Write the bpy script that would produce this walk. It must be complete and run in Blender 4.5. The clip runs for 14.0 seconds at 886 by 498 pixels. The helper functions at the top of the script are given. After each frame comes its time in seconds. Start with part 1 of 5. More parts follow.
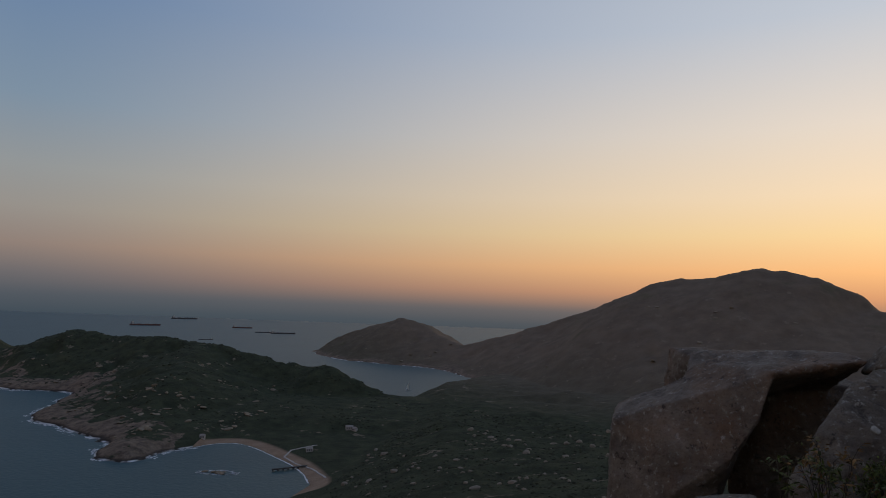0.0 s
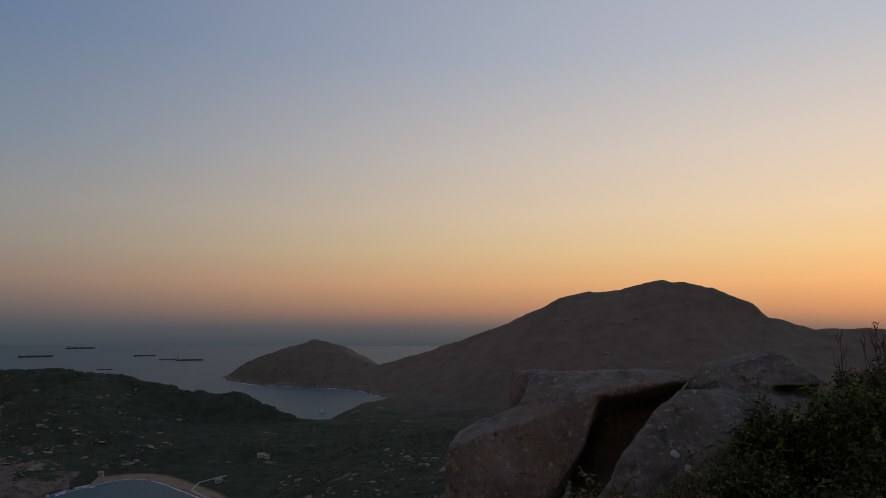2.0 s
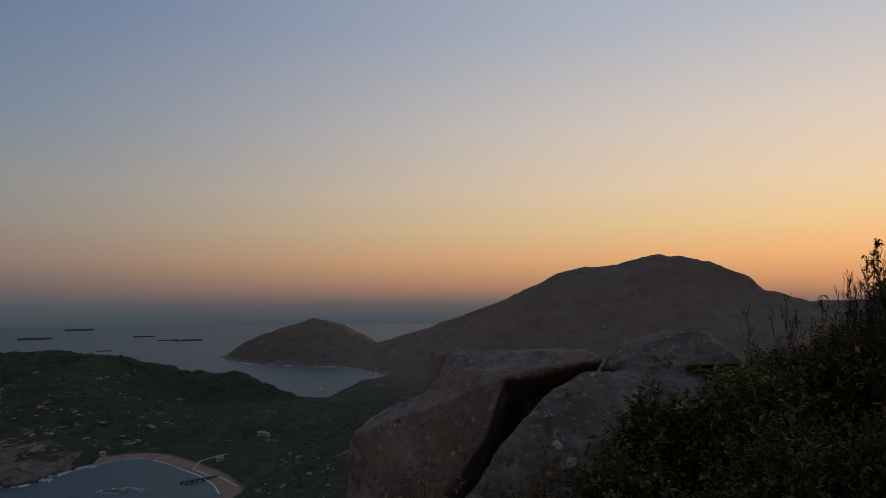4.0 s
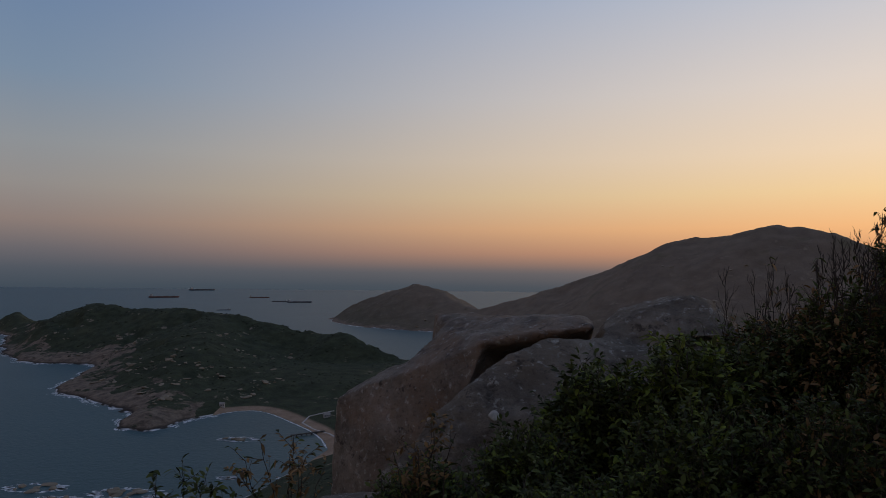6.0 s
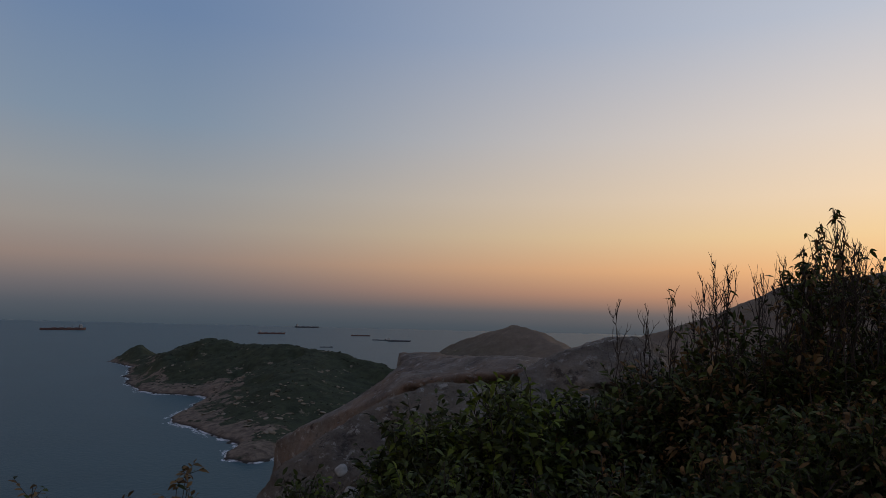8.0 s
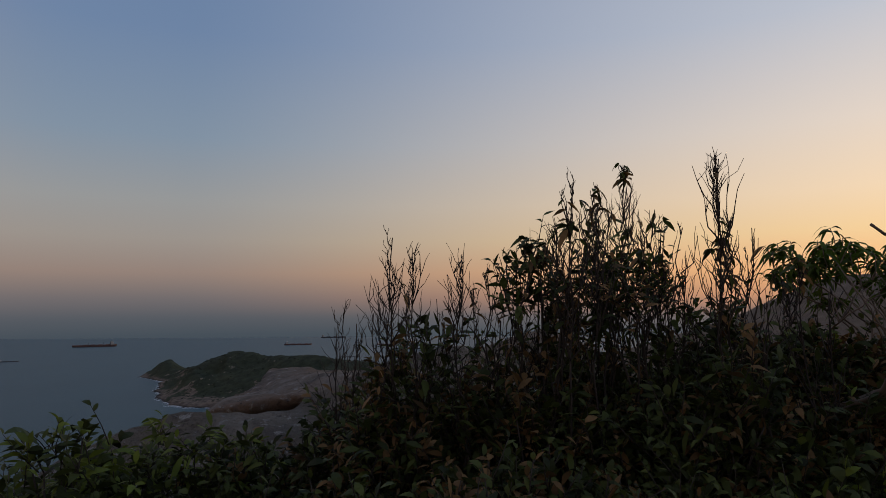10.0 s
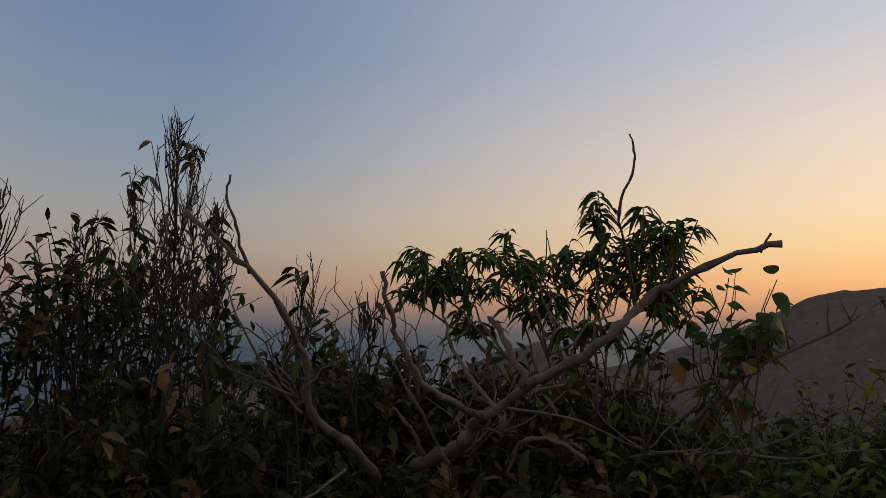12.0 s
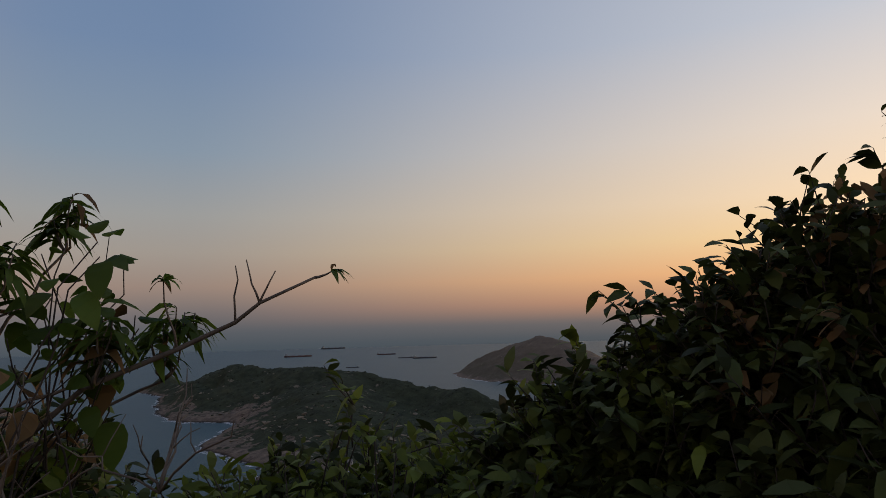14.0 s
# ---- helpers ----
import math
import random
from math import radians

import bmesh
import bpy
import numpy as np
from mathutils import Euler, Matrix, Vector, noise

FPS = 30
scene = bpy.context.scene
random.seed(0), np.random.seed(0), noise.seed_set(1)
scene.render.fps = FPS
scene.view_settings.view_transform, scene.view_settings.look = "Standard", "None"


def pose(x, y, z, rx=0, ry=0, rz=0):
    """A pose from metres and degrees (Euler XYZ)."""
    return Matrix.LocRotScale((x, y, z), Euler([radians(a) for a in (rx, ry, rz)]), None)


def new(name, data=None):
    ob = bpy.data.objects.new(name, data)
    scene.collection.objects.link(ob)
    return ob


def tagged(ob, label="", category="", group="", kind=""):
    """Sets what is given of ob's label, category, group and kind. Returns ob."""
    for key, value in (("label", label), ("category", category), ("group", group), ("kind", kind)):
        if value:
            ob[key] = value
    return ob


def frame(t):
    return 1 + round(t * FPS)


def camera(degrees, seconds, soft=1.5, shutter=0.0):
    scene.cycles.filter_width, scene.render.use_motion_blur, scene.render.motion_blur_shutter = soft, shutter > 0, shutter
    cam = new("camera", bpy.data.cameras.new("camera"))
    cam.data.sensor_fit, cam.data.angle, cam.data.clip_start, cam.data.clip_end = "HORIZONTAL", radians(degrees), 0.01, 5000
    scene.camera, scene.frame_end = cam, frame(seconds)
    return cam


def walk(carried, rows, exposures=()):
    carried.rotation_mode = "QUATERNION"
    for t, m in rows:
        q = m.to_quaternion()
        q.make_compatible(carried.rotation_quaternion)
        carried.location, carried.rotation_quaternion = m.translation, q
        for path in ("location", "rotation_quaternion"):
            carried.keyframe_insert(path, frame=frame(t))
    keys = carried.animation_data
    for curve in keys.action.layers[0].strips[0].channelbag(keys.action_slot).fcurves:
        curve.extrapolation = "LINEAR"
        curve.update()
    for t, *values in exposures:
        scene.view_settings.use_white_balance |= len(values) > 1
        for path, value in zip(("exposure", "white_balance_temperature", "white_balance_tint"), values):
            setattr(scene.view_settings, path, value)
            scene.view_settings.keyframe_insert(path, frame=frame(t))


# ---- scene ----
# ---------------------------------------------------------------- camera
cam = camera(66.32, 14.0, soft=0.75)
PATH = [
    (0.0, pose(-3.092, -1.102, -0.203, 94.57, -2.03, 0.33)),
    (0.5, pose(-2.767, -0.860, -0.127, 95.12, -1.34, -1.47)),
    (1.0, pose(-2.472, -0.824, -0.136, 96.42, -0.85, -3.43)),
    (1.5, pose(-2.227, -0.778, -0.111, 96.88, -1.38, -5.71)),
    (2.0, pose(-1.912, -0.695, -0.058, 96.25, -0.19, -6.82)),
    (2.2, pose(-1.801, -0.675, -0.070, 95.02, 0.17, -7.38)),
    (4.3, pose(-0.433, -0.080, -0.029, 93.99, 0.84, -6.71)),
    (4.5, pose(-0.287, -0.061, -0.017, 93.41, 0.17, -4.70)),
    (5.0, pose(0.000, -0.000, 0.000, 90.67, -0.00, -0.00)),
    (5.5, pose(0.335, 0.162, -0.011, 90.76, -0.06, 0.54)),
    (6.0, pose(0.698, 0.238, -0.136, 91.61, -0.55, 1.60)),
    (6.5, pose(1.090, 0.364, -0.206, 92.72, -1.30, 3.82)),
    (7.0, pose(1.599, 0.559, -0.212, 93.87, -1.60, 6.49)),
    (7.2, pose(1.744, 0.601, -0.176, 94.09, -1.74, 7.53)),
    (9.3, pose(3.341, 2.066, -0.171, 95.67, -0.49, 11.54)),
    (9.5, pose(3.470, 2.161, -0.150, 95.57, -0.17, 11.59)),
    (10.0, pose(3.777, 2.444, -0.163, 95.42, 0.35, 11.99)),
    (10.5, pose(4.164, 2.714, -0.163, 95.51, 0.20, 12.19)),
    (11.0, pose(4.478, 2.957, -0.150, 95.57, 0.16, 11.60)),
    (11.5, pose(4.834, 3.250, -0.116, 95.84, -0.09, 11.59)),
    (12.0, pose(5.170, 3.469, -0.115, 96.39, -0.25, 11.86)),
    (12.5, pose(5.513, 3.791, -0.134, 96.02, 0.13, 12.14)),
    (13.0, pose(5.898, 4.046, -0.148, 95.84, 0.11, 11.99)),
    (13.3, pose(6.094, 4.180, -0.137, 95.85, -0.32, 11.86)),
    (13.6, pose(6.285, 4.359, -0.145, 96.00, 0.18, 11.90)),
    (13.8, pose(6.442, 4.439, -0.139, 96.09, 0.34, 12.00)),
    (14.0, pose(6.612, 4.483, -0.149, 96.14, 1.62, 12.01)),
]
walk(cam, PATH, [(0.0, 0.0, 6430, 7), (0.7, -0.1, 6450, 8), (1.5, -0.22, 6520, 10), (2.2, -0.24, 6500, 10), (4.3, -0.28, 6330, 10),
                 (5.0, -0.31, 6200, 9), (6.0, -0.1, 6200, 10), (6.7, 0.0, 6400, 10), (9.3, 0.0, 6500, 10), (10.5, 0.08, 6700, 10),
                 (12.0, 0.12, 6900, 10), (14.0, 0.13, 6800, 10)])

SEA = -170.0            # sea level; the eye at the middle of the walk is z = 0
SUN_AZ = radians(50)    # clockwise from +y, behind the ridge


# ---------------------------------------------------------------- world and sun
def lin(r, g, b):
    return tuple((c / 255 / 12.92 if c < 10.4 else ((c / 255 + 0.055) / 1.055) ** 2.4) for c in (r, g, b))


def ramp_node(nt, stops):
    """A colour ramp over -90..90 degrees of elevation, squeezed to -10..60."""
    n = nt.nodes.new("ShaderNodeValToRGB")
    el = n.color_ramp.elements
    while len(el) > 1:
        el.remove(el[0])
    for i, (deg, rgb) in enumerate(stops):
        e = el[0] if i == 0 else el.new(0.5)
        e.position = (deg + 10) / 70
        e.color = (*lin(*rgb), 1)
    return n


def build_world():
    w = bpy.data.worlds.new("dusk_sky")
    scene.world = w
    w.use_nodes = True
    nt = w.node_tree
    nt.nodes.clear()
    out = nt.nodes.new("ShaderNodeOutputWorld")
    bg = nt.nodes.new("ShaderNodeBackground")
    tc = nt.nodes.new("ShaderNodeTexCoord")
    sep = nt.nodes.new("ShaderNodeSeparateXYZ")
    nt.links.new(tc.outputs["Generated"], sep.inputs[0])

    def math_node(op, a, b=None):
        n = nt.nodes.new("ShaderNodeMath")
        n.operation = op
        for i, v in enumerate((a, b)):
            if v is None:
                continue
            if isinstance(v, (int, float)):
                n.inputs[i].default_value = v
            else:
                nt.links.new(v, n.inputs[i])
        return n.outputs[0]

    elev = math_node("MULTIPLY", math_node("ARCSINE", sep.outputs[2]), 180 / math.pi)
    fac = math_node("MULTIPLY", math_node("ADD", elev, 10), 1 / 70)
    # cosine of the bearing from the sun
    hx = math_node("ADD", math_node("MULTIPLY", sep.outputs[0], math.sin(SUN_AZ)),
                   math_node("MULTIPLY", sep.outputs[1], math.cos(SUN_AZ)))
    hl = math_node("SQRT", math_node("ADD", math_node("MULTIPLY", sep.outputs[0], sep.outputs[0]),
                                     math_node("ADD", math_node("MULTIPLY", sep.outputs[1], sep.outputs[1]), 1e-5)))
    cosd = math_node("DIVIDE", hx, hl)
    mr = nt.nodes.new("ShaderNodeMapRange")
    mr.inputs["From Min"].default_value, mr.inputs["From Max"].default_value = 0.12, 1.0
    nt.links.new(cosd, mr.inputs[0])
    warm = math_node("POWER", mr.outputs[0], 1.4)
    cool_ramp = ramp_node(nt, COOL)
    warm_ramp = ramp_node(nt, WARM)
    nt.links.new(fac, cool_ramp.inputs[0])
    nt.links.new(fac, warm_ramp.inputs[0])
    mix = nt.nodes.new("ShaderNodeMix")
    mix.data_type = "RGBA"
    nt.links.new(warm, mix.inputs["Factor"])
    nt.links.new(cool_ramp.outputs[0], mix.inputs["A"])
    nt.links.new(warm_ramp.outputs[0], mix.inputs["B"])
    # unseen pink arch of dusk sky opposite the sun, added to warm near faces
    back_ramp = ramp_node(nt, BACK)
    nt.links.new(fac, back_ramp.inputs[0])
    br = nt.nodes.new("ShaderNodeMapRange")
    br.interpolation_type = "SMOOTHSTEP"
    br.inputs["From Min"].default_value, br.inputs["From Max"].default_value = 0.0, -0.75
    nt.links.new(cosd, br.inputs[0])
    arch = nt.nodes.new("ShaderNodeMix")
    arch.data_type = "RGBA"
    nt.links.new(br.outputs[0], arch.inputs["Factor"])
    nt.links.new(mix.outputs["Result"], arch.inputs["A"])
    nt.links.new(back_ramp.outputs[0], arch.inputs["B"])
    sky = nt.nodes.new("ShaderNodeTexSky")
    sky.sky_type, sky.sun_disc = "NISHITA", False
    sky.sun_elevation, sky.sun_rotation = radians(1.0), SUN_AZ
    dim = nt.nodes.new("ShaderNodeMix")
    dim.data_type, dim.blend_type = "RGBA", "ADD"
    dim.inputs["Factor"].default_value = 0.01
    nt.links.new(arch.outputs["Result"], dim.inputs["A"])
    nt.links.new(sky.outputs[0], dim.inputs["B"])
    nt.links.new(dim.outputs["Result"], bg.inputs[0])
    bg.inputs[1].default_value = 1.0
    nt.links.new(bg.outputs[0], out.inputs[0])


# elevation in degrees and the sky's colour there, away from the sun and under it
COOL = [(-10, (50, 62, 68)), (-3, (60, 72, 80)), (-1.6, (67, 78, 88)), (-0.3, (82, 88, 96)), (1.3, (109, 105, 108)),
        (3.3, (143, 126, 119)), (6, (150, 143, 138)), (9, (146, 148, 150)), (14, (125, 142, 161)),
        (22, (106, 129, 162)), (35, (90, 117, 158)), (60, (70, 100, 150))]
BACK = [(-10, (60, 60, 60)), (-0.3, (100, 96, 100)), (4, (155, 138, 136)), (10, (186, 164, 152)), (18, (182, 164, 156)),
        (28, (150, 149, 158)), (40, (112, 128, 158)), (60, (70, 100, 150))]
WARM = [(-10, (56, 64, 69)), (-3, (70, 80, 86)), (-1.6, (81, 87, 92)), (-0.3, (118, 108, 104)), (1.3, (216, 154, 112)),
        (3.3, (255, 190, 127)), (6, (255, 215, 156)), (9, (253, 222, 184)), (14, (238, 220, 203)),
        (22, (199, 202, 211)), (35, (165, 176, 200)), (60, (110, 135, 175))]
build_world()
sun = new("sun", bpy.data.lights.new("sun", "SUN"))
sun.data.energy, sun.data.angle, sun.data.color = 0.5, radians(10), (1.0, 0.66, 0.38)
sun.rotation_euler = (radians(90 - 3.0), 0, math.pi - SUN_AZ)


# ---------------------------------------------------------------- materials
def material(name, dark, light, scale=3.0, rough=0.8, bump=0.3, bump_scale=None, spots=None, spot_scale=8.0,
             spot_amount=0.6, per_object=0.0, spec=0.3, sheen=0.0, translucent=0.0):
    """Two-scale mottled surface with relief; spots: a third colour in patches."""
    m = bpy.data.materials.new(name)
    m.use_nodes = True
    nt = m.node_tree
    b = nt.nodes["Principled BSDF"]
    tc = nt.nodes.new("ShaderNodeTexCoord")
    n1 = nt.nodes.new("ShaderNodeTexNoise")
    n1.inputs["Scale"].default_value, n1.inputs["Detail"].default_value = scale, 8
    nt.links.new(tc.outputs["Object"], n1.inputs["Vector"])
    r = nt.nodes.new("ShaderNodeValToRGB")
    r.color_ramp.elements[0].position, r.color_ramp.elements[1].position = 0.32, 0.68
    r.color_ramp.elements[0].color, r.color_ramp.elements[1].color = (*dark, 1), (*light, 1)
    nt.links.new(n1.outputs["Fac"], r.inputs[0])
    col = r.outputs[0]
    if spots:
        n2 = nt.nodes.new("ShaderNodeTexNoise")
        n2.inputs["Scale"].default_value, n2.inputs["Detail"].default_value = spot_scale, 6
        nt.links.new(tc.outputs["Object"], n2.inputs["Vector"])
        r2 = nt.nodes.new("ShaderNodeValToRGB")
        r2.color_ramp.elements[0].position, r2.color_ramp.elements[1].position = spot_amount, spot_amount + 0.08
        nt.links.new(n2.outputs["Fac"], r2.inputs[0])
        mx = nt.nodes.new("ShaderNodeMix")
        mx.data_type = "RGBA"
        nt.links.new(r2.outputs[0], mx.inputs["Factor"])
        nt.links.new(col, mx.inputs["A"])
        mx.inputs["B"].default_value = (*spots, 1)
        col = mx.outputs["Result"]
    if per_object:
        src = nt.nodes.new("ShaderNodeNewGeometry")
        hv = nt.nodes.new("ShaderNodeHueSaturation")
        mp = nt.nodes.new("ShaderNodeMapRange")
        mp.inputs["To Min"].default_value, mp.inputs["To Max"].default_value = 1 - per_object, 1 + per_object
        nt.links.new(src.outputs["Random Per Island"], mp.inputs[0])
        nt.links.new(mp.outputs[0], hv.inputs["Value"])
        nt.links.new(col, hv.inputs["Color"])
        col = hv.outputs[0]
    nt.links.new(col, b.inputs["Base Color"])
    b.inputs["Roughness"].default_value = rough
    b.inputs["Specular IOR Level"].default_value = spec
    if bump:
        n3 = nt.nodes.new("ShaderNodeTexNoise")
        n3.inputs["Scale"].default_value, n3.inputs["Detail"].default_value = bump_scale or scale * 4, 10
        nt.links.new(tc.outputs["Object"], n3.inputs["Vector"])
        bp = nt.nodes.new("ShaderNodeBump")
        bp.inputs["Strength"].default_value = bump
        nt.links.new(n3.outputs["Fac"], bp.inputs["Height"])
        nt.links.new(bp.outputs[0], b.inputs["Normal"])
    if translucent:
        tr = nt.nodes.new("ShaderNodeBsdfTranslucent")
        nt.links.new(col, tr.inputs[0])
        ms = nt.nodes.new("ShaderNodeMixShader")
        ms.inputs[0].default_value = translucent
        nt.links.new(b.outputs[0], ms.inputs[1])
        nt.links.new(tr.outputs[0], ms.inputs[2])
        nt.links.new(ms.outputs[0], nt.nodes["Material Output"].inputs[0])
    return m


def land_material():
    """Scrub, bare rock near the water, sand on the flat shore and a broken line of surf."""
    m = bpy.data.materials.new("scrubland")
    m.use_nodes = True
    nt = m.node_tree
    b = nt.nodes["Principled BSDF"]
    geo = nt.nodes.new("ShaderNodeNewGeometry")
    sep = nt.nodes.new("ShaderNodeSeparateXYZ")
    nt.links.new(geo.outputs["Position"], sep.inputs[0])

    def noise_at(scale, detail=8, rough=0.6):
        n = nt.nodes.new("ShaderNodeTexNoise")
        n.inputs["Scale"].default_value, n.inputs["Detail"].default_value, n.inputs["Roughness"].default_value = scale, detail, rough
        nt.links.new(geo.outputs["Position"], n.inputs["Vector"])
        return n.outputs["Fac"]

    def ramp(v, a, c0, bpos, c1):
        n = nt.nodes.new("ShaderNodeValToRGB")
        e = n.color_ramp.elements
        e[0].position, e[1].position = a, bpos
        e[0].color, e[1].color = (*c0, 1), (*c1, 1)
        nt.links.new(v, n.inputs[0])
        return n.outputs[0]

    def span(v, a, c):
        n = nt.nodes.new("ShaderNodeMapRange")
        n.inputs["From Min"].default_value, n.inputs["From Max"].default_value = a, c
        nt.links.new(v, n.inputs[0])
        return n.outputs[0]

    def mix(f, a, c):
        n = nt.nodes.new("ShaderNodeMix")
        n.data_type = "RGBA"
        nt.links.new(f, n.inputs["Factor"])
        for s, v in (("A", a), ("B", c)):
            if isinstance(v, tuple):
                n.inputs[s].default_value = (*v, 1)
            else:
                nt.links.new(v, n.inputs[s])
        return n.outputs["Result"]

    def op(kind, a, c):
        n = nt.nodes.new("ShaderNodeMath")
        n.operation, n.use_clamp = kind, True
        for i, v in enumerate((a, c)):
            if isinstance(v, (int, float)):
                n.inputs[i].default_value = v
            else:
                nt.links.new(v, n.inputs[i])
        return n.outputs[0]

    scrub = ramp(noise_at(0.06), 0.36, (0.029, 0.036, 0.022), 0.66, (0.053, 0.062, 0.036))
    # dry-grass brown, paled to carry the far ridge's haze
    dry = ramp(noise_at(0.03), 0.35, (0.130, 0.102, 0.077), 0.7, (0.178, 0.140, 0.104))
    # distance haze put into the colour: the far ridge goes paler than the scrub below
    bearing = nt.nodes.new("ShaderNodeMath")
    bearing.operation = "MULTIPLY_ADD"
    nt.links.new(sep.outputs[1], bearing.inputs[0])
    bearing.inputs[1].default_value = 0.6
    nt.links.new(sep.outputs[0], bearing.inputs[2])
    col = mix(span(bearing.outputs[0], 620, 1150), scrub, dry)
    col = mix(ramp(noise_at(0.012, 3), 0.60, (0, 0, 0), 0.72, (0.5, 0.5, 0.5)), col, (0.085, 0.085, 0.048))
    # outcrops
    crop = op("MULTIPLY", ramp(noise_at(0.035, 9, 0.72), 0.615, (0, 0, 0), 0.64, (1, 1, 1)), 0.8)
    col = mix(crop, col, (0.20, 0.165, 0.125))
    wob = op("MULTIPLY", noise_at(0.02, 6), 1.0)
    height = nt.nodes.new("ShaderNodeMath")
    height.operation = "MULTIPLY_ADD"
    nt.links.new(wob, height.inputs[0])
    height.inputs[1].default_value = 40.0
    nt.links.new(sep.outputs[2], height.inputs[2])
    nrm = nt.nodes.new("ShaderNodeSeparateXYZ")
    nt.links.new(geo.outputs["True Normal"], nrm.inputs[0])
    shore = op("MULTIPLY", op("MULTIPLY", span(height.outputs[0], SEA + 30, SEA + 25), span(nrm.outputs[2], 0.996, 0.985)), span(sep.outputs[1], 1250, 1400))

    def attribute(name):
        n = nt.nodes.new("ShaderNodeAttribute")
        n.attribute_name = name
        return n.outputs["Fac"]

    # slabs of bare rock on the headland, thickest at the water and broken into patches uphill
    inland, sandy = attribute("inland"), attribute("sandy")
    west = span(sep.outputs[0], -285, -300)
    reach = op("MULTIPLY", op("MULTIPLY", op("MULTIPLY", span(inland, 135, 0), span(sep.outputs[1], 1900, 1150)), west), span(inland, -30, -2))
    patches = op("ADD", op("MULTIPLY", noise_at(0.022, 9, 0.66), 0.9), op("MULTIPLY", reach, 0.36))
    slabs = op("MULTIPLY", span(patches, 0.665, 0.70), op("GREATER_THAN", reach, 0.01))
    bare = nt.nodes.new("ShaderNodeMath")
    bare.operation = "MAXIMUM"
    nt.links.new(shore, bare.inputs[0])
    nt.links.new(slabs, bare.inputs[1])
    rock = ramp(noise_at(0.09, 10, 0.75), 0.36, (0.075, 0.060, 0.048), 0.62, (0.215, 0.168, 0.128))
    col = mix(bare.outputs[0], col, rock)
    # wet rock at the foot
    wet = op("MULTIPLY", op("MULTIPLY", span(inland, 7, 3), span(inland, -12, -8)), west)
    col = mix(wet, col, (0.045, 0.038, 0.032))
    flat = op("MULTIPLY", op("MULTIPLY", span(inland, 21, 16), span(inland, -20, -15)), op("GREATER_THAN", sandy, 0.5))
    sand = ramp(noise_at(0.07, 6), 0.35, (0.235, 0.165, 0.115), 0.65, (0.31, 0.225, 0.16))
    col = mix(flat, col, sand)
    surf = op("MULTIPLY", span(sep.outputs[2], SEA + 1.4, SEA + 0.9), op("GREATER_THAN", 0.5, sandy))
    foam = op("MULTIPLY", surf, ramp(noise_at(0.05, 6), 0.45, (0, 0, 0), 0.6, (1, 1, 1)))
    col = mix(foam, col, (0.58, 0.60, 0.62))
    nt.links.new(col, b.inputs["Base Color"])
    b.inputs["Roughness"].default_value = 0.95
    b.inputs["Specular IOR Level"].default_value = 0.1
    bp = nt.nodes.new("ShaderNodeBump")
    bp.inputs["Strength"].default_value, bp.inputs["Distance"].default_value = 0.7, 5.0
    nt.links.new(noise_at(0.15, 12, 0.75), bp.inputs["Height"])
    nt.links.new(bp.outputs[0], b.inputs["Normal"])
    return m


def sea_material():
    m = bpy.data.materials.new("sea_water")
    m.use_nodes = True
    nt = m.node_tree
    b = nt.nodes["Principled BSDF"]
    geo = nt.nodes.new("ShaderNodeNewGeometry")
    n = nt.nodes.new("ShaderNodeTexNoise")
    n.inputs["Scale"].default_value, n.inputs["Detail"].default_value = 0.006, 8
    nt.links.new(geo.outputs["Position"], n.inputs["Vector"])
    r = nt.nodes.new("ShaderNodeValToRGB")
    r.color_ramp.elements[0].position, r.color_ramp.elements[1].position = 0.3, 0.7
    r.color_ramp.elements[0].color, r.color_ramp.elements[1].color = (0.008, 0.042, 0.050, 1), (0.013, 0.053, 0.061, 1)
    nt.links.new(n.outputs["Fac"], r.inputs[0])
    nt.links.new(r.outputs[0], b.inputs["Base Color"])
    b.inputs["Roughness"].default_value = 0.46
    b.inputs["Specular IOR Level"].default_value = 0.28
    wv = nt.nodes.new("ShaderNodeTexNoise")
    wv.inputs["Scale"].default_value, wv.inputs["Detail"].default_value = 0.25, 6
    nt.links.new(geo.outputs["Position"], wv.inputs["Vector"])
    bp = nt.nodes.new("ShaderNodeBump")
    bp.inputs["Strength"].default_value, bp.inputs["Distance"].default_value = 0.5, 1.0
    nt.links.new(wv.outputs["Fac"], bp.inputs["Height"])
    nt.links.new(bp.outputs[0], b.inputs["Normal"])
    return m


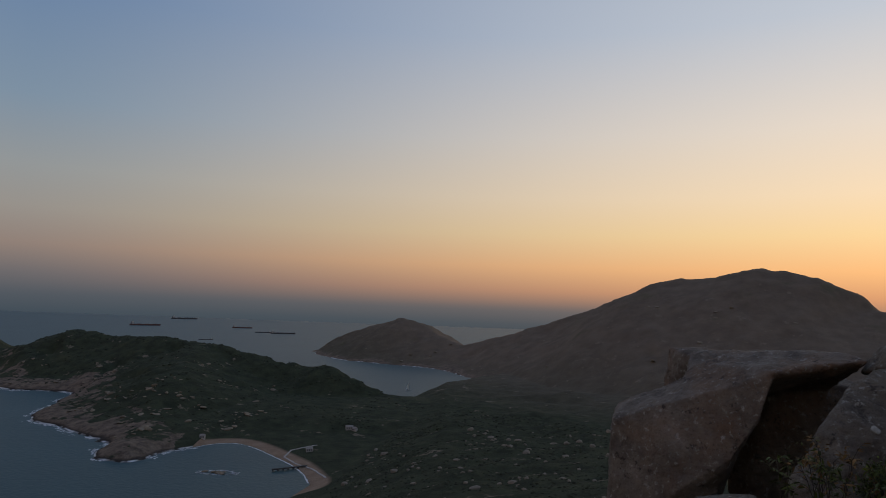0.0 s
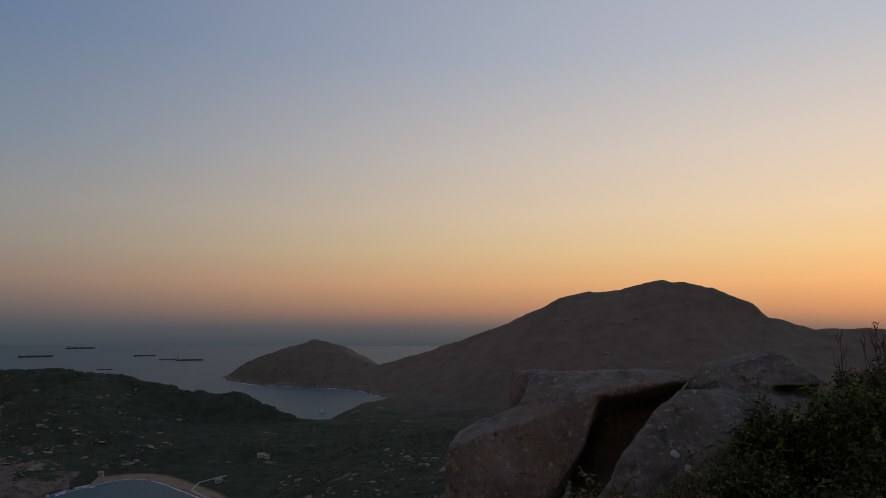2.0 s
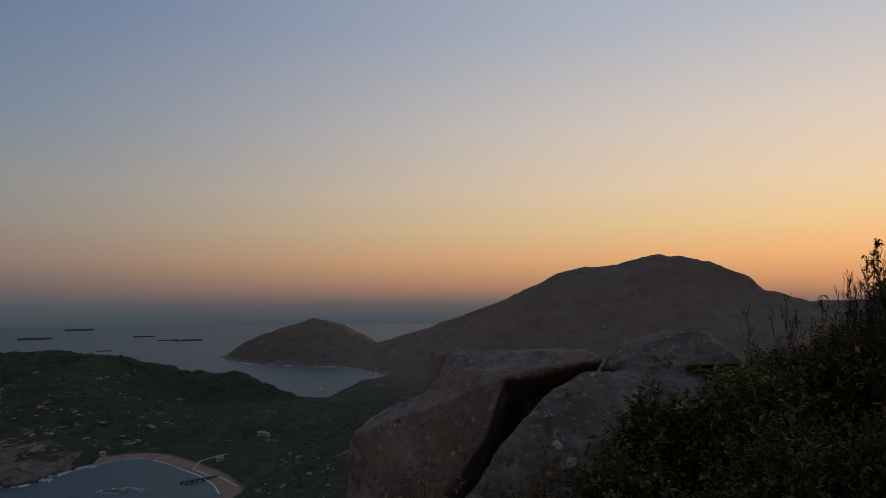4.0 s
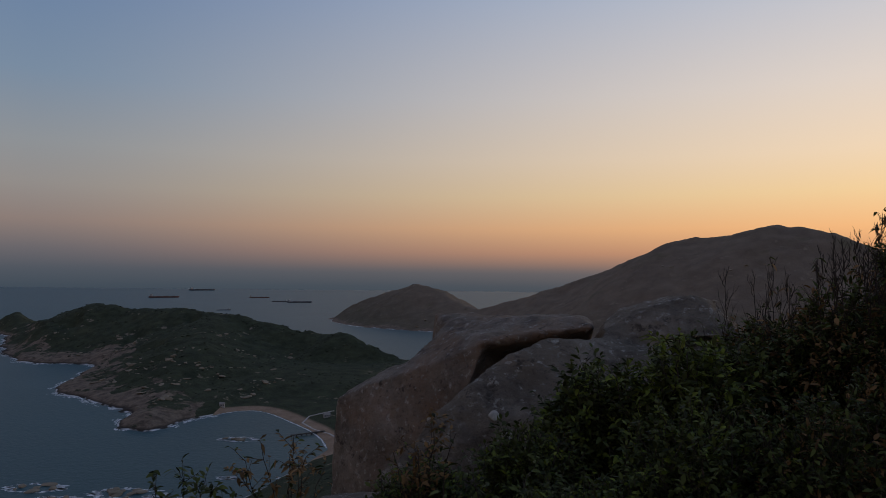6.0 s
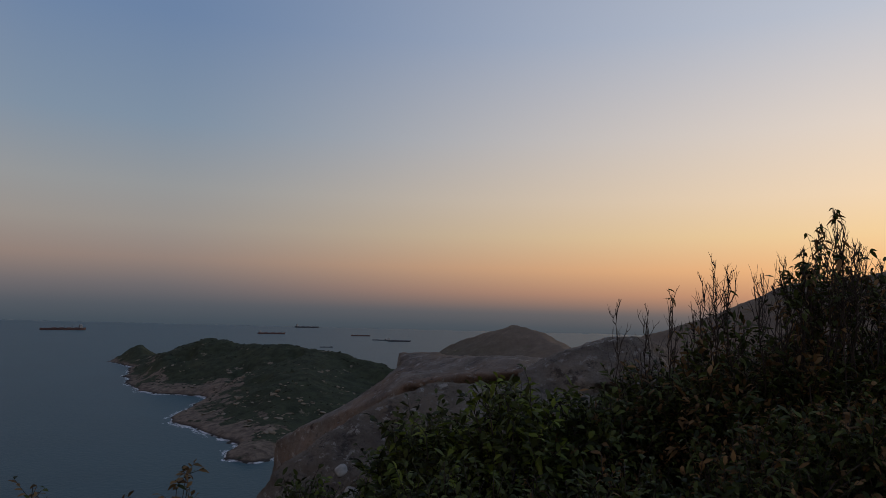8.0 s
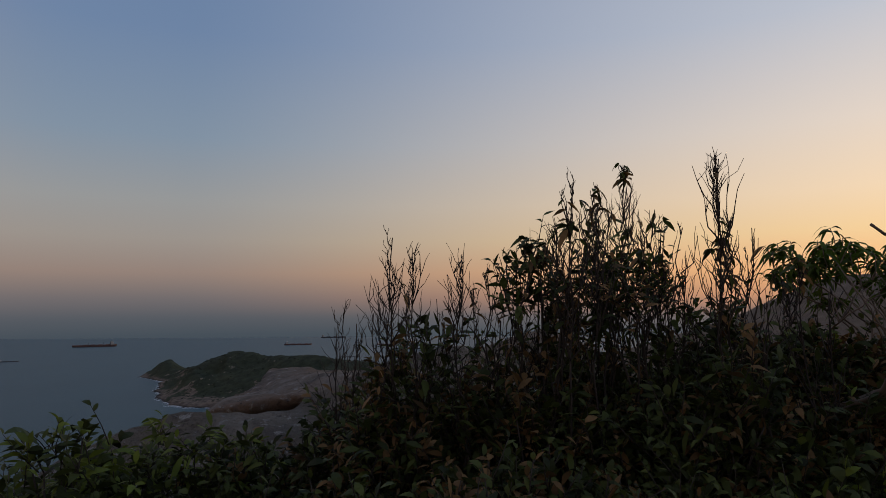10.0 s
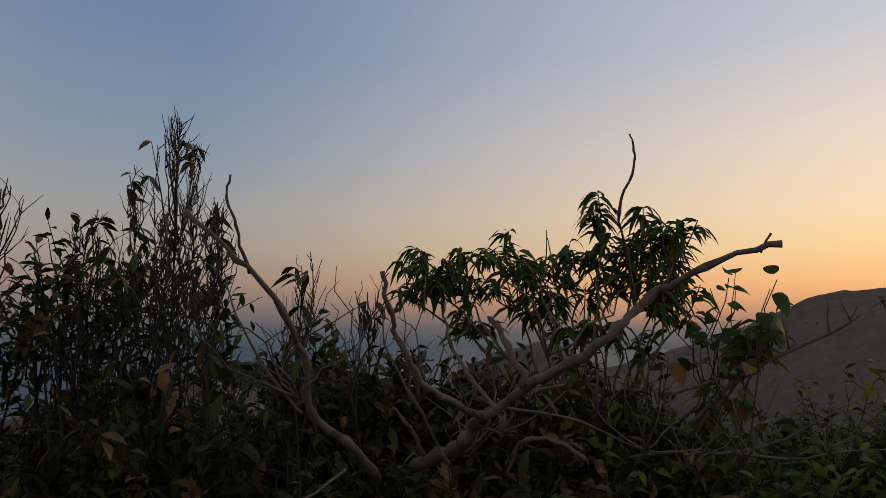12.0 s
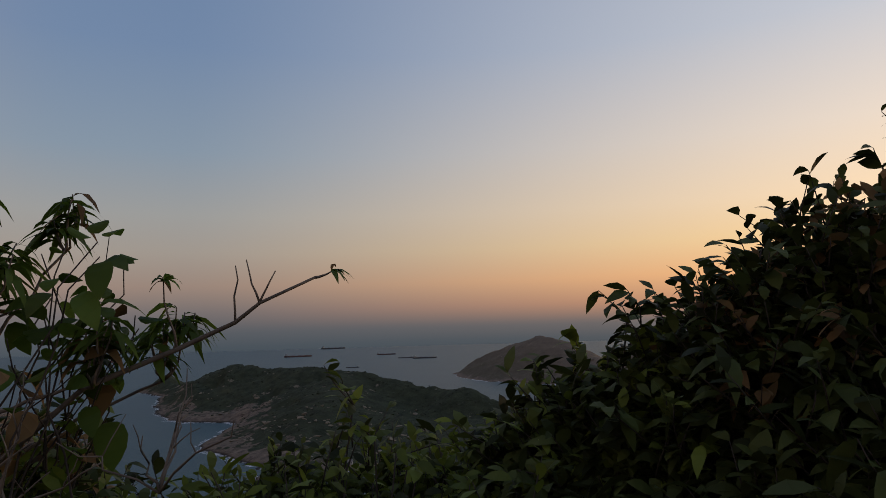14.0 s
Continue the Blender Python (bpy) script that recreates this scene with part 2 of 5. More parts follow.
LAND = land_material()
WATER = sea_material()
def granite(name, dark, light, stain):
    """Coarse granite: broad weathering, rusty stains, pale and dark lichen specks, pitted relief."""
    m = bpy.data.materials.new(name)
    m.use_nodes = True
    nt = m.node_tree
    b = nt.nodes["Principled BSDF"]
    tc = nt.nodes.new("ShaderNodeTexCoord")

    def tex(scale, detail=8, rough=0.6):
        n = nt.nodes.new("ShaderNodeTexNoise")
        n.inputs["Scale"].default_value, n.inputs["Detail"].default_value, n.inputs["Roughness"].default_value = scale, detail, rough
        nt.links.new(tc.outputs["Object"], n.inputs["Vector"])
        return n.outputs["Fac"]

    def ramp(v, a, c0, bpos, c1):
        n = nt.nodes.new("ShaderNodeValToRGB")
        e = n.color_ramp.elements
        e[0].position, e[1].position = a, bpos
        e[0].color, e[1].color = (*c0, 1), (*c1, 1)
        nt.links.new(v, n.inputs[0])
        return n.outputs[0]

    def mix(f, a, c):
        n = nt.nodes.new("ShaderNodeMix")
        n.data_type = "RGBA"
        nt.links.new(f, n.inputs["Factor"])
        nt.links.new(a, n.inputs["A"])
        n.inputs["B"].default_value = (*c, 1)
        return n.outputs["Result"]

    k0, k1 = (0, 0, 0), (1, 1, 1)
    col = ramp(tex(2.6, 10, 0.68), 0.33, dark, 0.68, light)
    col = mix(ramp(tex(0.9, 5), 0.46, k0, 0.66, (0.8, 0.8, 0.8)), col, stain)
    col = mix(ramp(tex(5.0, 9, 0.75), 0.57, k0, 0.63, (0.8, 0.8, 0.8)), col, (0.040, 0.036, 0.032))
    col = mix(ramp(tex(15, 7, 0.75), 0.57, k0, 0.61, (0.8, 0.8, 0.8)), col, (0.42, 0.41, 0.375))
    spots = nt.nodes.new("ShaderNodeTexVoronoi")
    spots.inputs["Scale"].default_value, spots.inputs["Randomness"].default_value = 8.0, 1.0
    nt.links.new(tc.outputs["Object"], spots.inputs["Vector"])
    blot = nt.nodes.new("ShaderNodeMath")
    blot.operation = "MULTIPLY_ADD"
    nt.links.new(tex(20, 4, 0.7), blot.inputs[0])
    blot.inputs[1].default_value = 0.55
    nt.links.new(spots.outputs["Distance"], blot.inputs[2])
    thin = nt.nodes.new("ShaderNodeMath")
    thin.operation = "ADD"
    nt.links.new(blot.outputs[0], thin.inputs[0])
    nt.links.new(ramp(tex(1.3, 3), 0.40, (0.25, 0.25, 0.25), 0.62, k0), thin.inputs[1])
    col = mix(ramp(thin.outputs[0], 0.38, (0.6, 0.6, 0.6), 0.46, k0), col, (0.37, 0.36, 0.33))
    col = mix(ramp(tex(30, 6, 0.7), 0.55, k0, 0.62, (0.5, 0.5, 0.5)), col, (0.045, 0.04, 0.036))
    nt.links.new(col, b.inputs["Base Color"])
    b.inputs["Roughness"].default_value, b.inputs["Specular IOR Level"].default_value = 0.93, 0.2
    last = None
    for scale, strength, dist in ((3.0, 0.7, 0.14), (14, 0.9, 0.045), (55, 0.7, 0.014)):
        bp = nt.nodes.new("ShaderNodeBump")
        bp.inputs["Strength"].default_value, bp.inputs["Distance"].default_value = strength, dist
        nt.links.new(tex(scale, 9, 0.7), bp.inputs["Height"])
        if last:
            nt.links.new(last, bp.inputs["Normal"])
        last = bp.outputs[0]
    nt.links.new(last, b.inputs["Normal"])
    return m


GRANITE = granite("granite", (0.070, 0.061, 0.051), (0.25, 0.22, 0.18), (0.15, 0.12, 0.088))
GRANITE_WARM = granite("weathered_granite", (0.092, 0.079, 0.066), (0.262, 0.226, 0.188), (0.205, 0.130, 0.082))
TAN_STONE = material("tan_outcrop_stone", (0.15, 0.125, 0.09), (0.27, 0.225, 0.165), 0.4, 0.95, 0.4, 2)
WET_STONE = material("dark_weathered_stone", (0.03, 0.028, 0.026), (0.06, 0.055, 0.05), 0.5, 0.8, 0)
FAR_STONE = material("hillside_stone", (0.14, 0.122, 0.095), (0.27, 0.238, 0.19), 0.6, 0.95, 0.4, 2)
LICHEN = material("pale_lichen", (0.20, 0.20, 0.18), (0.31, 0.305, 0.275), 30, 0.95, 0.3)
# ship colours greyed towards each other, haze over the sea put into the paint
HULL_RED = material("hull_red_hazed", (0.11, 0.068, 0.062), (0.15, 0.09, 0.08), 0.05, 0.6, 0)
HULL_DARK = material("hull_dark_hazed", (0.075, 0.078, 0.088), (0.11, 0.112, 0.122), 0.05, 0.6, 0)
SHIP_WHITE = material("ship_white_hazed", (0.34, 0.34, 0.33), (0.44, 0.43, 0.41), 0.1, 0.6, 0)
SAIL_CLOTH = material("sail_cloth", (0.68, 0.68, 0.66), (0.8, 0.8, 0.77), 0.2, 0.8, 0)
PLASTER = material("white_plaster", (0.28, 0.27, 0.255), (0.38, 0.365, 0.34), 0.3, 0.9, 0)
ROOF = material("grey_roofing", (0.20, 0.19, 0.18), (0.30, 0.28, 0.26), 0.5, 0.9, 0)
CONCRETE = material("pale_concrete", (0.30, 0.28, 0.255), (0.40, 0.37, 0.34), 0.3, 0.9, 0)


# ---------------------------------------------------------------- building helpers
def part(name, bm, mat, parent=None, label="", smooth=False):
    me = bpy.data.meshes.new(name)
    bm.to_mesh(me)
    bm.free()
    return mesh_part(name, me, mat, parent, label, smooth)


def mesh_part(name, me, mat, parent=None, label="", smooth=False):
    me.materials.append(mat)
    if smooth:
        me.polygons.foreach_set("use_smooth", [True] * len(me.polygons))
    ob = new(name, me)
    if parent:
        ob.parent = parent
    if label:
        ob["label"] = label
    return ob


def from_arrays(name, verts, faces):
    me = bpy.data.meshes.new(name)
    me.from_pydata(verts, [], faces)
    me.update()
    return me


def box(bm, x0, y0, z0, x1, y1, z1, taper=1.0):
    m = Matrix.Translation(((x0 + x1) / 2, (y0 + y1) / 2, (z0 + z1) / 2)) @ Matrix.Diagonal((x1 - x0, y1 - y0, z1 - z0, 1))
    r = bmesh.ops.create_cube(bm, size=1, matrix=m)
    if taper != 1.0:
        for v in r["verts"]:
            if v.co.z > (z0 + z1) / 2:
                v.co.x = (x0 + x1) / 2 + (v.co.x - (x0 + x1) / 2) * taper
                v.co.y = (y0 + y1) / 2 + (v.co.y - (y0 + y1) / 2) * taper
    return r["verts"]


# ---------------------------------------------------------------- land and sea
# crest lines: x, y, z along the ridge
RIDGE_FAR = [(-414, 2215, -164), (-355, 2205, -128), (-288, 2195, -96), (-215, 2180, -69), (-152, 2150, -50), (-118, 2120, -53), (-90, 2100, -64), (-30, 2000, -93), (52, 1908, -114),
             (230, 1800, -54), (376, 1750, 0), (462, 1700, 42), (512, 1610, 70), (606, 1560, 80), (668, 1490, 100),
             (733, 1450, 86), (766, 1420, 79), (826, 1380, 49), (842, 1350, 17), (925, 1300, -8), (1100, 1200, -15), (1500, 1100, -40)]
RIDGE_LEFT = [(-1138, 1705, -124), (-1080, 1640, -146), (-985, 1550, -135), (-880, 1470, -108), (-764, 1400, -79), (-672, 1370, -91), (-545, 1320, -85), (-467, 1290, -92),
              (-370, 1250, -104), (-258, 1220, -119), (-214, 1190, -116), (-140, 1160, -131), (-100, 1150, -157), (-20, 1125, -156), (200, 1100, -130)]
SPURS = [[(230, 1800, -54), (130, 1540, -120), (62, 1415, -166)],
         [(-467, 1290, -92), (-400, 1000, -122), (-345, 790, -155), (-315, 690, -168)],
         [(-467, 1290, -92), (-425, 1090, -122), (-470, 970, -148), (-543, 912, -168)]]


def ridge_height(x, y, line, slope):
    """Height of the crest at its nearest place, less the fall away from it."""
    total, weight = np.zeros(x.shape), np.zeros(x.shape)
    for (ax, ay, az), (bx, by, bz) in zip(line, line[1:]):
        dx, dy = bx - ax, by - ay
        t = np.clip(((x - ax) * dx + (y - ay) * dy) / (dx * dx + dy * dy), 0, 1)
        d = np.hypot(x - ax - t * dx, y - ay - t * dy)
        h = az + t * (bz - az) - slope * np.sqrt(d * d + 49) + slope * 7
        w = 1 / (d + 4) ** 5
        total, weight = total + w * h, weight + w
    return total / weight


def fbm(x, y, size, octaves=4):
    """Smooth value noise on arrays."""
    total, amp = np.zeros(x.shape), 1.0
    rng = np.random.RandomState(7)
    for o in range(octaves):
        table = rng.rand(64, 64) * 2 - 1
        u, v = x / size * 2 ** o + 13.7 * o, y / size * 2 ** o + 5.3 * o
        iu, iv = np.floor(u).astype(int), np.floor(v).astype(int)
        fu, fv = u - iu, v - iv
        fu, fv = fu * fu * (3 - 2 * fu), fv * fv * (3 - 2 * fv)
        g = lambda a, c: table[a % 64, c % 64]
        total += amp * ((g(iu, iv) * (1 - fu) + g(iu + 1, iv) * fu) * (1 - fv) + (g(iu, iv + 1) * (1 - fu) + g(iu + 1, iv + 1) * fu) * fv)
        amp *= 0.5
    return total


def smooth_step(v):
    v = np.clip(v, 0, 1)
    return v * v * (3 - 2 * v)


# the shore of the headland and its bay, from the far knoll round to the near slope
COAST = [(-1217, 1678), (-1133, 1623), (-1040, 1545), (-1000, 1480), (-940, 1370), (-825, 1225), (-765, 1165), (-690, 1135), (-622, 1148),
         (-588, 1080), (-575, 965), (-522, 880), (-462, 847), (-405, 792), (-376, 765), (-371, 724), (-332, 682), (-305, 686), (-307, 740),
         (-284, 768), (-252, 800), (-222, 788), (-172, 726), (-148, 695), (-126, 648), (-119, 610), (-122, 575), (-60, 480)]
INLAND = [(400, 480), (900, 1100), (160, 1240), (40, 1190), (-60, 1195), (-120, 1215), (-180, 1300), (-500, 1560), (-760, 1640), (-1000, 1760), (-1160, 1790), (-1230, 1720)]


def rounded(line):
    """The line with its corners cut."""
    cut = [line[0]]
    for (ax, ay), (bx, by) in zip(line, line[1:]):
        cut += [(ax * 0.75 + bx * 0.25, ay * 0.75 + by * 0.25), (ax * 0.25 + bx * 0.75, ay * 0.25 + by * 0.75)]
    return cut + [line[-1]]


SHORE = rounded(COAST[:19]) + rounded(rounded(COAST[19:]))


def coast_distance(x, y):
    """Metres inland of the headland's shore, negative out at sea; and how sandy the nearest shore is."""
    ring = SHORE + INLAND
    best, inside = np.full(x.shape, 1e9), np.zeros(x.shape, bool)
    for (ax, ay), (bx, by) in zip(ring, ring[1:] + ring[:1]):
        dx, dy = bx - ax, by - ay
        t = np.clip(((x - ax) * dx + (y - ay) * dy) / (dx * dx + dy * dy), 0, 1)
        best = np.minimum(best, np.hypot(x - ax - t * dx, y - ay - t * dy))
        if dy:
            inside ^= ((ay > y) != (by > y)) & (x < dx * (y - ay) / dy + ax)
    sandy = smooth_step((x + 292) / 22) * smooth_step((900 - y) / 60) * smooth_step((y - 585) / 20)
    warp = (1 - sandy) * (9 * fbm(x, y, 38, 4) + 3)
    return np.where(inside, best, -best) + warp, sandy


def land_height(x, y):
    x, y = np.asarray(x, float), np.asarray(y, float)
    d = -0.5 * x + 0.866 * y          # outward from the trail
    depth = 150 + 0.32 * np.clip(-x, 0, 400) + 45 * smooth_step((y - 1190 - 1.72 * (x + 62)) / 120)
    own = -1.62 - 0.10 * np.clip(d - 0.9, 0, 3.6) - depth * (1 - np.exp(-np.clip(d - 4.2, 0, None) / 276))
    back = np.clip(-d - 1.2, 0, None)
    own = own - 0.12 * back - 0.0004 * back ** 2
    own = own - 0.00012 * np.clip(np.abs(0.866 * x + 0.5 * y) - 60, 0, None) ** 2 * (d < 60)
    far = ridge_height(x, y, RIDGE_FAR, 0.36)
    left = ridge_height(x, y, RIDGE_LEFT, 0.40)
    for s in SPURS:
        left = np.maximum(left, ridge_height(x, y, s, 0.28))
    inland, sandy = coast_distance(x, y)
    low = np.clip(inland, 0, None)
    left = np.maximum(left, SEA + (1 - sandy) * 15 * (1 - np.exp(-low / 26)) + sandy * 5.5 * (1 - np.exp(-low / 30)))
    cliff = SEA + inland * (0.55 + 0.25 * fbm(x, y, 60, 2)) * (1 - sandy) + sandy * (0.10 * inland + 0.5 * np.clip(inland - 34, 0, None))
    left = np.minimum(left, np.where(inland > 0, cliff, SEA + 0.5 * inland))
    z = np.maximum(np.maximum(far, left), own)
    r = np.hypot(x, y)
    rough = smooth_step((r - 60) / 500)
    above = smooth_step((z - SEA - 2) / 30) * (1 - sandy * smooth_step((60 - inland) / 30))
    z = z + rough * above * (5.5 * fbm(x, y, 140) + 2.4 * fbm(x + 900, y, 26, 3)) + rough * (1 - above) * 0.5 * (1 - sandy) * fbm(x, y, 45, 3)
    near = 1 - smooth_step((r - 4) / 30)
    z = z + 0.05 * fbm(x, y, 1.3) * near
    return np.maximum(z, SEA - 14)


def build_land():
    az = np.concatenate([np.arange(-180, -50, 4.0), np.arange(-50, 50, 0.14), np.arange(50, 180, 4.0)])
    rad = np.concatenate([[0.01, 0.4, 0.8], np.geomspace(1.2, 260, 90), np.geomspace(266, 2600, 300), [3200, 4500, 8000]])
    a, r = np.meshgrid(np.radians(az), rad)
    x, y = 1.5 + r * np.sin(a), 0.8 + r * np.cos(a)
    z = land_height(x, y)
    n_a, n_r = len(az), len(rad)
    verts = np.stack([x.ravel(), y.ravel(), z.ravel()], 1)
    i, j = np.meshgrid(np.arange(n_r - 1), np.arange(n_a), indexing="ij")
    jn = (j + 1) % n_a
    faces = np.stack([i * n_a + j, (i + 1) * n_a + j, (i + 1) * n_a + jn, i * n_a + jn], -1).reshape(-1, 4)
    # drop what lies deep under the water, far out
    keep = (verts[faces][:, :, 2].max(1) > SEA - 12)
    ob = mesh_part("ground", from_arrays("ground", verts.tolist(), faces[keep].tolist()), LAND, smooth=True)
    inland, sandy = coast_distance(x, y)
    for name, values in (("inland", inland), ("sandy", sandy)):
        ob.data.attributes.new(name, "FLOAT", "POINT").data.foreach_set("value", values.ravel().astype(np.float32))
    tagged(ob, "dark green scrub covered hills with rocky shores", "terrain", kind="structure")


def build_sea():
    rad = np.concatenate([[200], np.geomspace(400, 20000, 24)])
    n = 72
    verts = [(r * math.sin(2 * math.pi * k / n), r * math.cos(2 * math.pi * k / n), SEA) for r in rad for k in range(n)]
    faces = [(i * n + k, i * n + (k + 1) % n, (i + 1) * n + (k + 1) % n, (i + 1) * n + k) for i in range(len(rad) - 1) for k in range(n)]
    verts.append((0, 0, SEA))
    faces += [((k + 1) % n, k, len(verts) - 1) for k in range(n)]
    ob = mesh_part("water", from_arrays("water", verts, faces), WATER)
    tagged(ob, "calm blue grey sea at dusk", "sea", kind="structure")


build_land()
build_sea()


# ---------------------------------------------------------------- rocks on the summit
def hull_mesh(points):
    bm = bmesh.new()
    for p in points:
        bm.verts.new(p)
    r = bmesh.ops.convex_hull(bm, input=bm.verts)
    bmesh.ops.delete(bm, geom=[g for g in r["geom_interior"] if isinstance(g, bmesh.types.BMVert)], context="VERTS")
    return bm


def boulder(name, bodies, mat, voxel=0.035, rough=0.16, soften=2):
    """One boulder from overlapping faceted bodies, fused, rounded and weathered."""
    bm = bmesh.new()
    for pts in bodies:
        h = hull_mesh(pts)
        me = bpy.data.meshes.new("hull")
        h.to_mesh(me)
        h.free()
        bm.from_mesh(me)
        bpy.data.meshes.remove(me)
    ob = part(name, bm, mat)
    rm = ob.modifiers.new("fuse", "REMESH")
    rm.mode, rm.voxel_size, rm.use_smooth_shade = "VOXEL", voxel, True
    sm = ob.modifiers.new("round", "SMOOTH")
    sm.factor, sm.iterations = 0.6, soften
    for size, amount in ((0.9, rough * 1.6), (0.28, rough * 0.7), (0.09, rough * 0.3)):
        tex = bpy.data.textures.new("stone_relief", "CLOUDS")
        tex.noise_scale, tex.noise_depth = size, 3
        dp = ob.modifiers.new("weather", "DISPLACE")
        dp.texture, dp.strength, dp.mid_level, dp.texture_coords = tex, amount, 0.5, "LOCAL"
    return ob


slab = boulder("boulder", [
    [(-0.76, 8.32, -1.72), (-0.86, 8.2, -3.8), (-0.6, 9.6, -3.8), (-0.36, 8.0, -1.47), (-0.45, 9.3, -1.6), (0.36, 8.35, -1.10), (1.0, 8.3, -0.92),
     (0.94, 7.28, -0.92), (0.86, 7.28, -1.12), (0.74, 7.25, -1.45), (0.45, 7.30, -1.95), (-0.14, 7.55, -2.41), (-0.5, 7.85, -3.0), (0.1, 8.3, -3.8), (0.5, 9.6, -3.8), (1.3, 9.4, -0.95), (1.5, 9.2, -1.4)],
    [(0.92, 7.26, -0.90), (0.84, 7.32, -0.97), (2.05, 7.24, -0.70), (2.06, 7.27, -0.76), (1.4, 7.4, -0.86), (0.36, 8.3, -1.06), (0.0, 8.1, -1.30),
     (0.45, 8.9, -0.88), (2.3, 9.2, -0.78), (1.6, 8.6, -1.25), (0.6, 8.4, -1.6)],
    [(0.36, 9.42, -0.77), (0.25, 9.5, -1.5), (2.03, 7.19, -0.70), (2.0, 7.22, -0.77), (1.3, 7.7, -0.80), (1.35, 8.0, -1.0),
     (2.3, 9.2, -0.75), (2.3, 9.2, -1.5), (1.95, 7.5, -0.66), (0.5, 8.9, -0.85)],
    [(1.5, 8.5, -1.1), (2.7, 8.3, -1.15), (2.7, 9.4, -1.0), (0.9, 8.6, -3.8), (2.9, 8.3, -3.8), (2.9, 9.6, -3.8), (1.2, 9.3, -1.1)]], GRANITE_WARM, 0.03, 0.07, 1)
tagged(slab, "big leaning granite boulder with an overhanging cap, orange stained", "boulder")
dome = boulder("boulder", [
    [(0.1, 5.3, -1.68), (0.0, 5.2, -3.4), (0.53, 5.5, -1.23), (0.94, 5.77, -0.96), (1.4, 6.05, -0.76), (1.8, 6.25, -0.71), (1.2, 5.3, -1.25), (2.6, 5.8, -0.95),
     (2.9, 6.9, -0.75), (3.6, 6.8, -0.85), (4.2, 6.5, -3.4), (3.6, 5.0, -3.4), (1.0, 4.6, -3.4), (1.9, 7.4, -3.4), (3.5, 8.2, -3.4), (2.8, 8.0, -1.0)],
    [(1.95, 6.5, -0.66), (2.43, 6.65, -0.50), (2.9, 6.84, -0.37), (3.15, 6.85, -0.46), (3.5, 6.8, -0.75), (2.0, 6.4, -0.74), (3.2, 6.3, -0.72),
     (2.4, 7.6, -0.55), (3.2, 7.6, -0.55), (3.2, 7.6, -0.9), (2.1, 7.5, -0.9)]], GRANITE, 0.03, 0.10, 1)
tagged(dome, "rounded grey granite boulder with pale lichen and a crack", "boulder")
foot = boulder("boulder", [[(-0.55, 5.5, -2.02), (-0.2, 5.4, -1.9), (0.05, 5.5, -1.98), (-0.6, 5.3, -2.5), (0.1, 5.3, -2.5), (-0.5, 6.1, -2.1), (0.1, 6.1, -2.05),
                            (-0.5, 6.1, -4.2), (0.1, 6.1, -4.2), (-0.6, 5.3, -4.0), (0.1, 5.3, -4.0)]], GRANITE, 0.04, 0.05, 6)
tagged(foot, "small grey granite rock wedged under the boulders", "boulder")


def lichen_patch(x, y, z, tilt, size):
    bm = bmesh.new()
    bmesh.ops.create_icosphere(bm, subdivisions=3, radius=size)
    for v in bm.verts:
        v.co *= 1 + 0.3 * noise.noise(v.co * 30 + Vector((x * 9, 0, 0)))
        v.co.z *= 0.3
    ob = part("lichen", bm, LICHEN, dome, "pale grey crust of lichen", True)
    ob.matrix_world = pose(x, y, z, tilt, 0, 10)


lichen_patch(0.955, 5.371, -1.241, 42, 0.045)
lichen_patch(1.045, 5.286, -1.366, 70, 0.05)
lichen_patch(1.279, 5.574, -1.089, 25, 0.018)
lichen_patch(1.668, 5.713, -0.950, 28, 0.02)


# ---------------------------------------------------------------- far things
def on_land(u, w, y0=60.0):
    """Where the sight line x = u*y, z = w*y meets land or sea."""
    ys = np.arange(y0, 3500, 2.0)
    g = np.maximum(land_height(u * ys, ys), SEA)
    k = np.argmax(g > w * ys)
    return u * ys[k], ys[k], float(g[k])


def facing(x, y):
    return math.degrees(math.atan2(-x, y))


